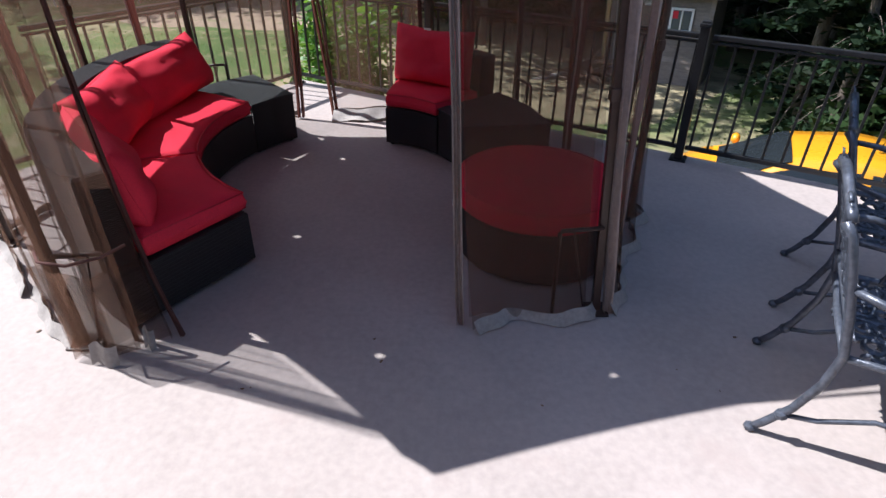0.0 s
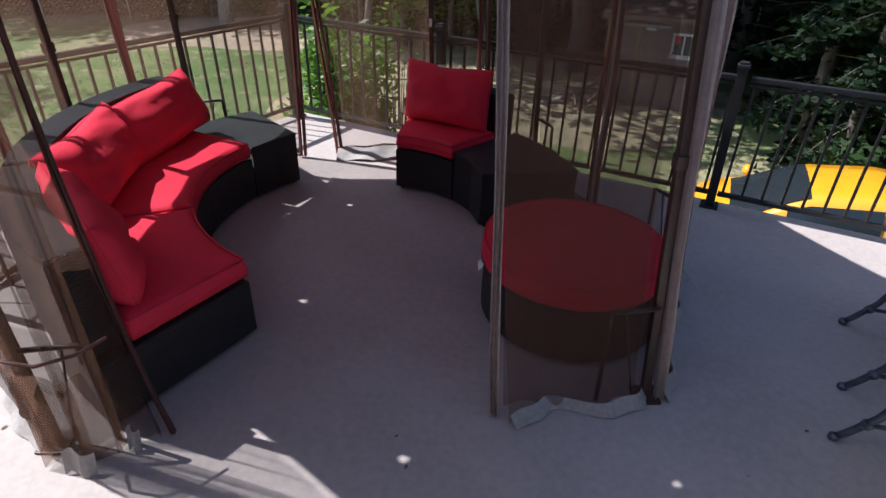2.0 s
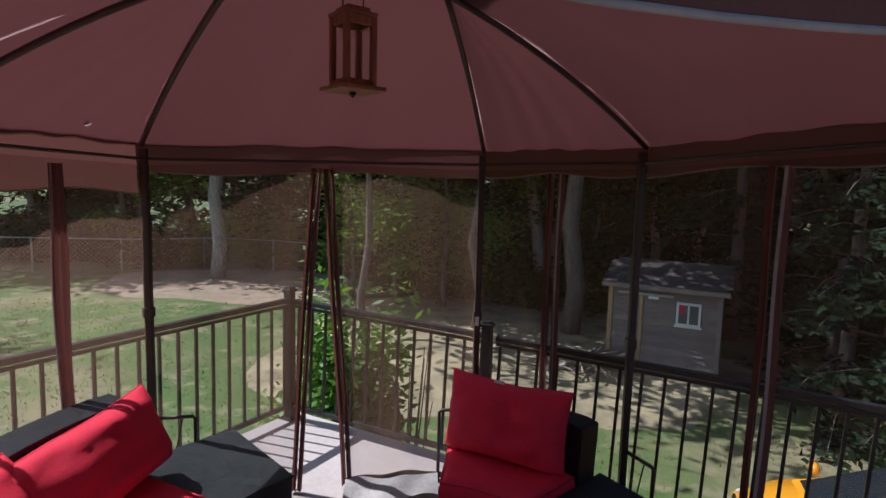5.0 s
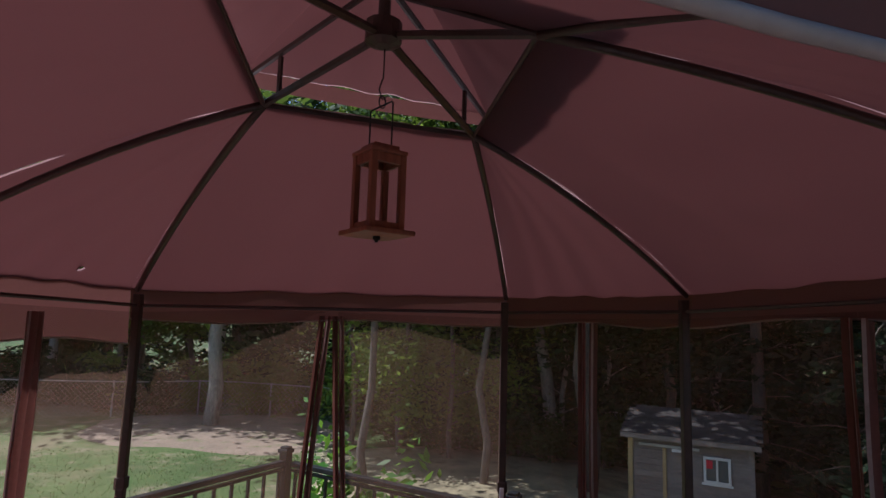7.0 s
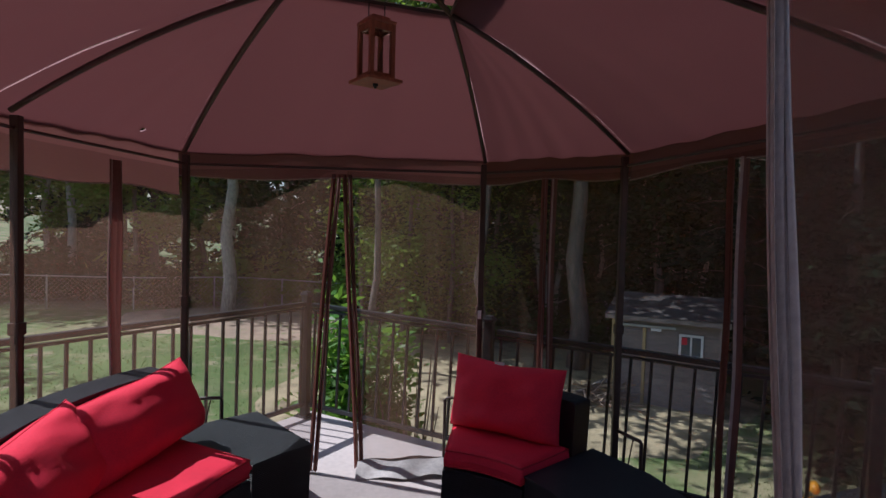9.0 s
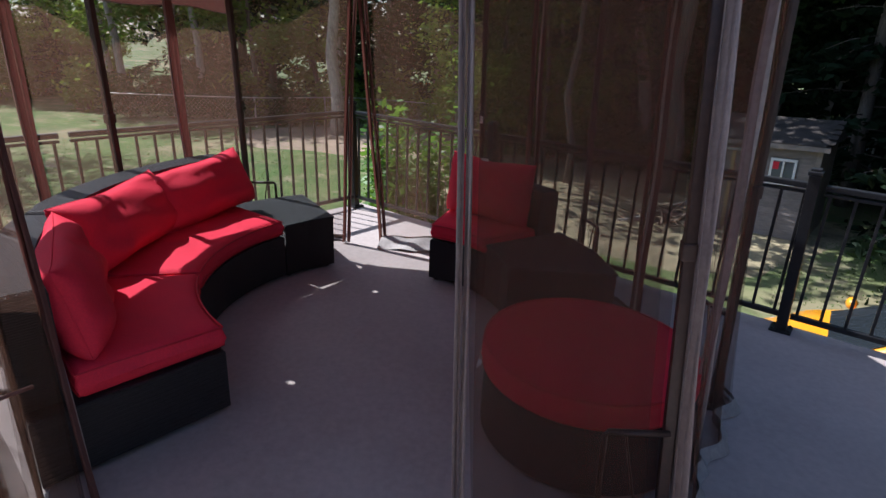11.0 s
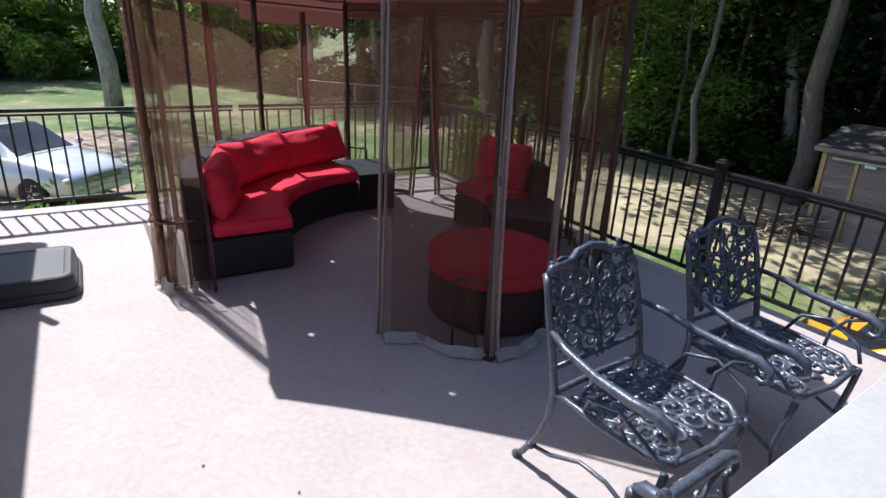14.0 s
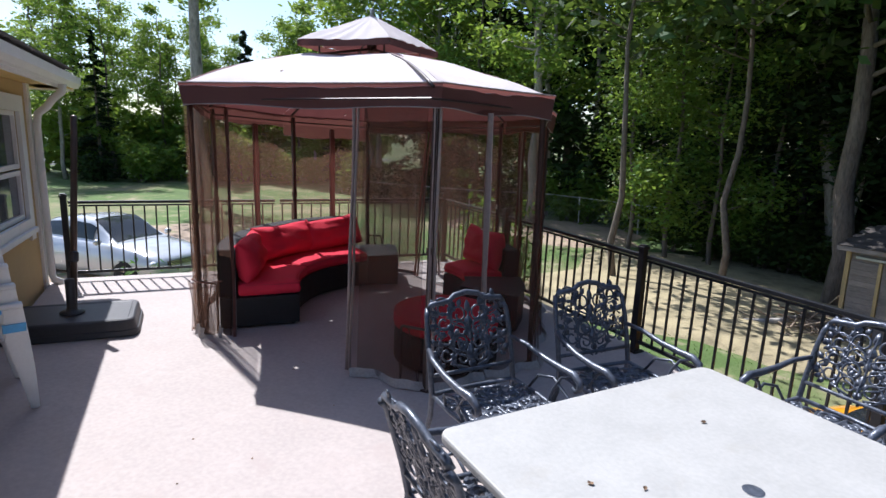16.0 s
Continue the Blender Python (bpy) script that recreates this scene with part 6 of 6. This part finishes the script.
def plant(k, x, y, s=1.0):
    stand_at(protos[k], x, y, s, rng.uniform(0, math.tau), first[k])
    first[k] = False


# north and east woodland, three ragged rows deep
for i in range(22):
    x = -20 + i * 2.0 + rng.uniform(-0.7, 0.7)
    y0 = 24 - 0.25 * max(0, x)
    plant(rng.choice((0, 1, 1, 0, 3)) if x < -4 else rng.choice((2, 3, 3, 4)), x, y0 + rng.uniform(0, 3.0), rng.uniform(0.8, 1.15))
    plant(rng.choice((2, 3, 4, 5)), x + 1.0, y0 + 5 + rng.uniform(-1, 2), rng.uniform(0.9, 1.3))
for i in range(10):
    plant(rng.choice((3, 5, 5)), -22 + i * 5.2 + rng.uniform(-1, 1), 35 + rng.uniform(-2, 2) - (0.2 * i), rng.uniform(1.0, 1.35))
for i in range(15):
    y = 17 - i * 1.6 + rng.uniform(-0.5, 0.5)
    plant(rng.choice((2, 4, 5, 4, 5)), 11.5 + rng.uniform(-1.0, 1.6) + 0.12 * max(0, 8 - y), y, rng.uniform(0.8, 1.15))
    plant(rng.choice((3, 4, 5)), 15.5 + rng.uniform(-1, 2), y + 0.8, rng.uniform(0.9, 1.3))
# west and north-west, beyond the lawn
for i in range(20):
    f = i / 19
    x, y = -24 - 11 * math.sin(f * 2.2), 30 - 34 * f
    if 0.5 < f < 0.58:
        continue
    plant(rng.choice((1, 1, 0, 0, 5)), x + rng.uniform(-1.5, 1.5), y + rng.uniform(-1, 1), rng.uniform(0.5, 0.8))
    plant(rng.choice((5, 1, 1)), x - 5 + rng.uniform(-1, 1), y + 1.5, rng.uniform(0.6, 0.85))
for x, y, s in ((-20.6, 14.5, 1.1),):
    t_ = broadleaf(17, 2.6, 0.5, 3200, 31, M["leaf"], M["palebark"], 0.34, 0.15, label="tall tree with a thick grey trunk on the lawn edge")
    stand_at(t_, x, y, s, 0.4, True)
for i in range(18):
    f = i / 17
    if 0.42 < f < 0.54:
        continue
    plant(rng.choice((1, 1, 0)), -29 - 12 * math.sin(f * 2.2) + rng.uniform(-1, 1), 30 - 36 * f, rng.uniform(0.45, 0.6))
t_ = broadleaf(15, 2.8, 0.42, 3600, 33, M["leaf"], M["palebark"], 0.25, 0.15, label="tall straight tree standing in bare dirt")
stand_at(t_, -7.0, 20.0, 1.0, 0.9, True)
t_ = broadleaf(13, 3.6, 0.42, 4800, 37, M["leafmid"], M["palebark"], 0.22, 0.16, lean=-0.16, label="pale-barked tree leaning over the ground by the shed")
stand_at(t_, 3.4, 18.2, 1.0, 0.0, True)
# dark conifers beside and beyond the shed, slender leafy trees north of the deck
for x, y, s in ((8.3, 12.6, 0.62), (7.6, 10.4, 0.55), (9.4, 9.2, 0.7), (8.6, 7.2, 0.6), (9.9, 5.0, 0.7), (8.9, 3.0, 0.6), (7.4, 15.0, 0.75), (10.6, 11.2, 0.8)):
    plant(5, x, y, s)
slim = broadleaf(11, 1.9, 0.1, 6400, 51, M["leaf"], M["bark"], 0.085, 0.085, label="slender leafy tree with a thin pale trunk")
for k, (x, y, s) in enumerate(((-1.0, 17.0, 1.0), (0.3, 16.8, 0.9), (-2.4, 17.8, 1.0), (1.6, 17.9, 1.05), (-0.2, 18.6, 1.1))):
    stand_at(slim, x, y, s, k * 1.7, k == 0)

for x, y, k, s in ((0.6, 18.6, 3, 0.7), (2.3, 19.0, 2, 0.8), (3.6, 18.2, 3, 0.75), (5.0, 18.8, 3, 0.7), (6.4, 17.6, 2, 0.8), (-0.8, 20.2, 3, 0.8), (1.4, 21.2, 5, 0.9), (4.2, 21.0, 4, 0.9), (6.8, 20.2, 3, 0.9), (3.2, 20.3, 5, 0.8), (8.2, 18.4, 3, 0.8), (5.8, 22.0, 4, 0.8)):
    plant(k, x, y, s)
for x, y, s in ((6.3, 9.7, 0.55), (7.1, 8.4, 0.6), (6.0, 8.2, 0.42), (7.8, 6.4, 0.6), (6.9, 7.0, 0.5)):
    plant(5, x, y, s)
t_ = broadleaf(15, 5.0, 0.36, 6000, 61, M["leafmid"], M["bark"], 0.26, 0.17, label="big dark-barked tree spreading over the shed")
stand_at(t_, 3.3, 14.9, 1.0, 0.3, True)
# two added shade casters: high unseen crowns dapple the straw and the shed
t_ = broadleaf(12, 3.2, 0.52, 1500, 71, M["leafmid"], M["bark"], 0.1, 0.19, label="thin dark-trunked tree added to dapple the straw with shade")
stand_at(t_, -1.5, 13.6, 1.0, 0.7, True)
stand_at(t_, 0.9, 14.6, 1.0, 2.9)
b2 = bush(1.5, 1.4, 1500, 14, M["leafmid"], 0.1, "mid-green shady undergrowth bush beyond the wire fence")
for i, (x, y, s) in enumerate(((0.2, 17.6, 0.9), (1.5, 17.9, 1.1), (3.0, 17.5, 0.9), (4.4, 17.3, 1.2), (-1.2, 18.6, 1.0), (5.8, 16.8, 1.0), (2.2, 18.1, 1.3))):
    stand_at(b2, x, y, s, i * 1.3, i == 0)

b0 = bush(1.8, 1.3, 1500, 1, M["leafshade"], 0.11, "dense undergrowth bush with leaves darkened for woodland shade")
b1 = bush(1.6, 1.5, 1500, 2, M["leaf"], 0.11, "light green undergrowth bush by the fence")
fst = {0: True, 1: True}
def shrub(k, x, y, s):
    stand_at((b0, b1)[k], x, y, s, rng.uniform(0, 6), fst[k])
    fst[k] = False


for i in range(26):
    x = -20 + i * 1.5
    shrub(rng.choice((0, 1)) if x < -3 else 0, x + rng.uniform(-0.6, 0.6), 22.8 - 0.25 * max(0, x) + rng.uniform(-0.6, 1.2), rng.uniform(0.9, 1.6))
# dark bushes added over the bright east lawn in place of its shade
for x, y, s in ((5.7, 4.3, 0.85), (5.5, 5.7, 0.9), (5.6, 7.1, 0.8), (6.6, 3.2, 1.0), (6.9, 4.6, 1.15), (6.4, 5.9, 1.0), (6.8, 7.3, 1.1), (7.2, 2.0, 1.2), (7.6, 6.4, 1.3)):
    shrub(0, x, y, s)
for i in range(14):
    shrub(0, 9.9 + rng.uniform(-0.6, 1.0), 17.5 - i * 1.35, rng.uniform(0.9, 1.7))
for i in range(24):
    f = i / 23
    if 0.42 < f < 0.54:
        continue
    shrub(1, -26 - 12 * math.sin(f * 2.2) + rng.uniform(-1, 1), 30 - 36 * f, rng.uniform(2.2, 3.2))
for i in range(20):
    f = i / 19
    if 0.44 < f < 0.56:
        continue
    shrub(rng.choice((1, 1, 0)), -22.5 - 11 * math.sin(f * 2.2) + rng.uniform(-1, 1), 29 - 33 * f, rng.uniform(1.0, 2.0))
s_ = bush(1.05, 2.35, 13000, 8, M["shrub"], 0.05, "dense bright green upright shrub close to the deck corner", "shrub")
stand_at(s_, -0.92, 5.75, 1.0, 0, True)
s_ = bush(1.0, 1.6, 5000, 9, M["shrub"], 0.06, "low bright green shrub below the deck fence", "shrub")
stand_at(s_, -1.5, 6.2, 1.0, 0, True)
dry = empty("dry_shrub", Matrix.Translation((-0.5, 5.45, ground_z(-0.5, 5.45))), "tangle of brown leafless shrub stems by the deck fence", "shrub")
for k in range(16):
    a, r = rng.uniform(0, math.tau), rng.uniform(0.05, 0.3)
    bm = bmesh.new()
    tube(bm, [(0, 0, -0.1), (math.cos(a) * r * 0.4, math.sin(a) * r * 0.4, 1.1), (math.cos(a) * r, math.sin(a) * r, rng.uniform(1.7, 2.3))], [0.016, 0.012, 0.004], 4)
    part("stem", bm, M["brush"], dry)
pl = bush(0.95, 1.5, 3600, 10, M["shrub"], 0.055, "green leafy border plant outside the deck fence", "plant")
bx = [(-4.45, 2.35), (-4.05, 2.9), (-3.6, 3.5), (-4.9, 1.8), (-3.1, 4.3)]
for k, (x, y) in enumerate(bx):
    m_ = Matrix.Translation((x, y, ground_z(x, y))) @ Matrix.Rotation(k * 1.3, 4, "Z") 
    if k == 0:
        pl.matrix_world = m_
    else:
        o = copy_thing(pl, m_)
        o.scale = (1, 1, 1.02 - 0.03 * k)

# grass tufts on the near lawn
bm = bmesh.new()
for k in range(26000):
    x, y = rng.uniform(-16, 9), rng.uniform(3.5, 17)
    if (Vector((x, y)) - NCORNER).dot(Vector((-NE_DIR.y, NE_DIR.x))) < 0.25 and (Vector((x, y)) - NCORNER).dot(Vector((-W_DIR.y, W_DIR.x))) < 0.25:
        continue
    z = ground_z(x, y)
    a, hgt = rng.uniform(0, math.tau), rng.uniform(0.02, 0.05)
    dx, dy = math.cos(a) * 0.012, math.sin(a) * 0.012
    lx, ly = rng.gauss(0, 0.03), rng.gauss(0, 0.03)
    bm.faces.new((bm.verts.new((x - dx, y - dy, z)), bm.verts.new((x + dx, y + dy, z)), bm.verts.new((x + lx, y + ly, z + hgt))))
tagged(part("grass", bm, M["grassblade"]), "short uneven grass blades over the lawn", "grass", kind="stuff")

# brush pile by the shed
pile = empty("brush_pile", Matrix.Translation((3.0, 12.0, ground_z(3.0, 12.0))), "heap of cut branches and a pale log near the shed", "brush pile")
for k in range(46):
    a, r = rng.uniform(0, math.tau), rng.uniform(0, 0.9)
    p = Vector((math.cos(a) * r, math.sin(a) * r * 0.7, 0.04 + rng.uniform(0, 0.45) * (1 - r)))
    d = Vector((rng.gauss(0, 1), rng.gauss(0, 1), rng.gauss(0, 0.25))).normalized() * rng.uniform(0.3, 0.8)
    bm = bmesh.new()
    tube(bm, [p - d, p + Vector((0, 0, 0.03)), p + d], [0.022, 0.018, 0.008], 5)
    part("branch", bm, M["brush"], pile)
bm = bmesh.new()
tube(bm, [(-1.6, -0.5, 0.08), (-0.6, -0.1, 0.2), (0.5, 0.5, 0.5)], [0.07, 0.065, 0.05], 8)
part("log", bm, M["palebark"], pile, "pale cut log", True)


# ---- chain-link fence along the woodland ----
def chain_fence(p, q, label):
    p, q = Vector(p), Vector(q)
    n = (q - p).length
    e = empty("chain_link_fence", Matrix.Translation((p.x, p.y, 0)), label, "fence", "chain-link fence runs")
    k = max(1, round(n / 2.6))
    H = 1.15
    g = lambda f: Vector(((q - p).x * f, (q - p).y * f, ground_z(p.x + (q - p).x * f, p.y + (q - p).y * f)))
    for i in range(k + 1):
        c = g(i / k)
        bm = bmesh.new()
        tube(bm, [c + Vector((0, 0, -0.1)), c + Vector((0, 0, H + 0.04))], 0.03, 7)
        part("post", bm, M["galv"], e)
    bm = bmesh.new()
    tube(bm, [g(i / (2 * k)) + Vector((0, 0, H)) for i in range(2 * k + 1)], 0.022, 6)
    part("top_rail", bm, M["galv"], e)
    bm = bmesh.new()
    m_ = int(n / 0.16)
    for i in range(m_):
        for sg in (1, -1):
            f0 = i / m_
            f1 = min(1, max(0, f0 + sg * H / n))
            a, b = g(f0) + Vector((0, 0, 0.02)), g(f1) + Vector((0, 0, 0.02 + abs(f1 - f0) * n))
            tube(bm, [a, b], 0.004, 3, caps=False)
    part("wire_mesh", bm, M["galv"], e, "grey diamond wire mesh")
    return e


chain_fence((-16.0, 20.2), (-8.2, 22.2), "grey chain-link fence at the woodland edge")
chain_fence((-8.2, 22.2), (2.0, 21.0), "grey chain-link fence at the woodland edge")
chain_fence((2.0, 21.0), (9.4, 18.2), "grey chain-link fence behind the shed")
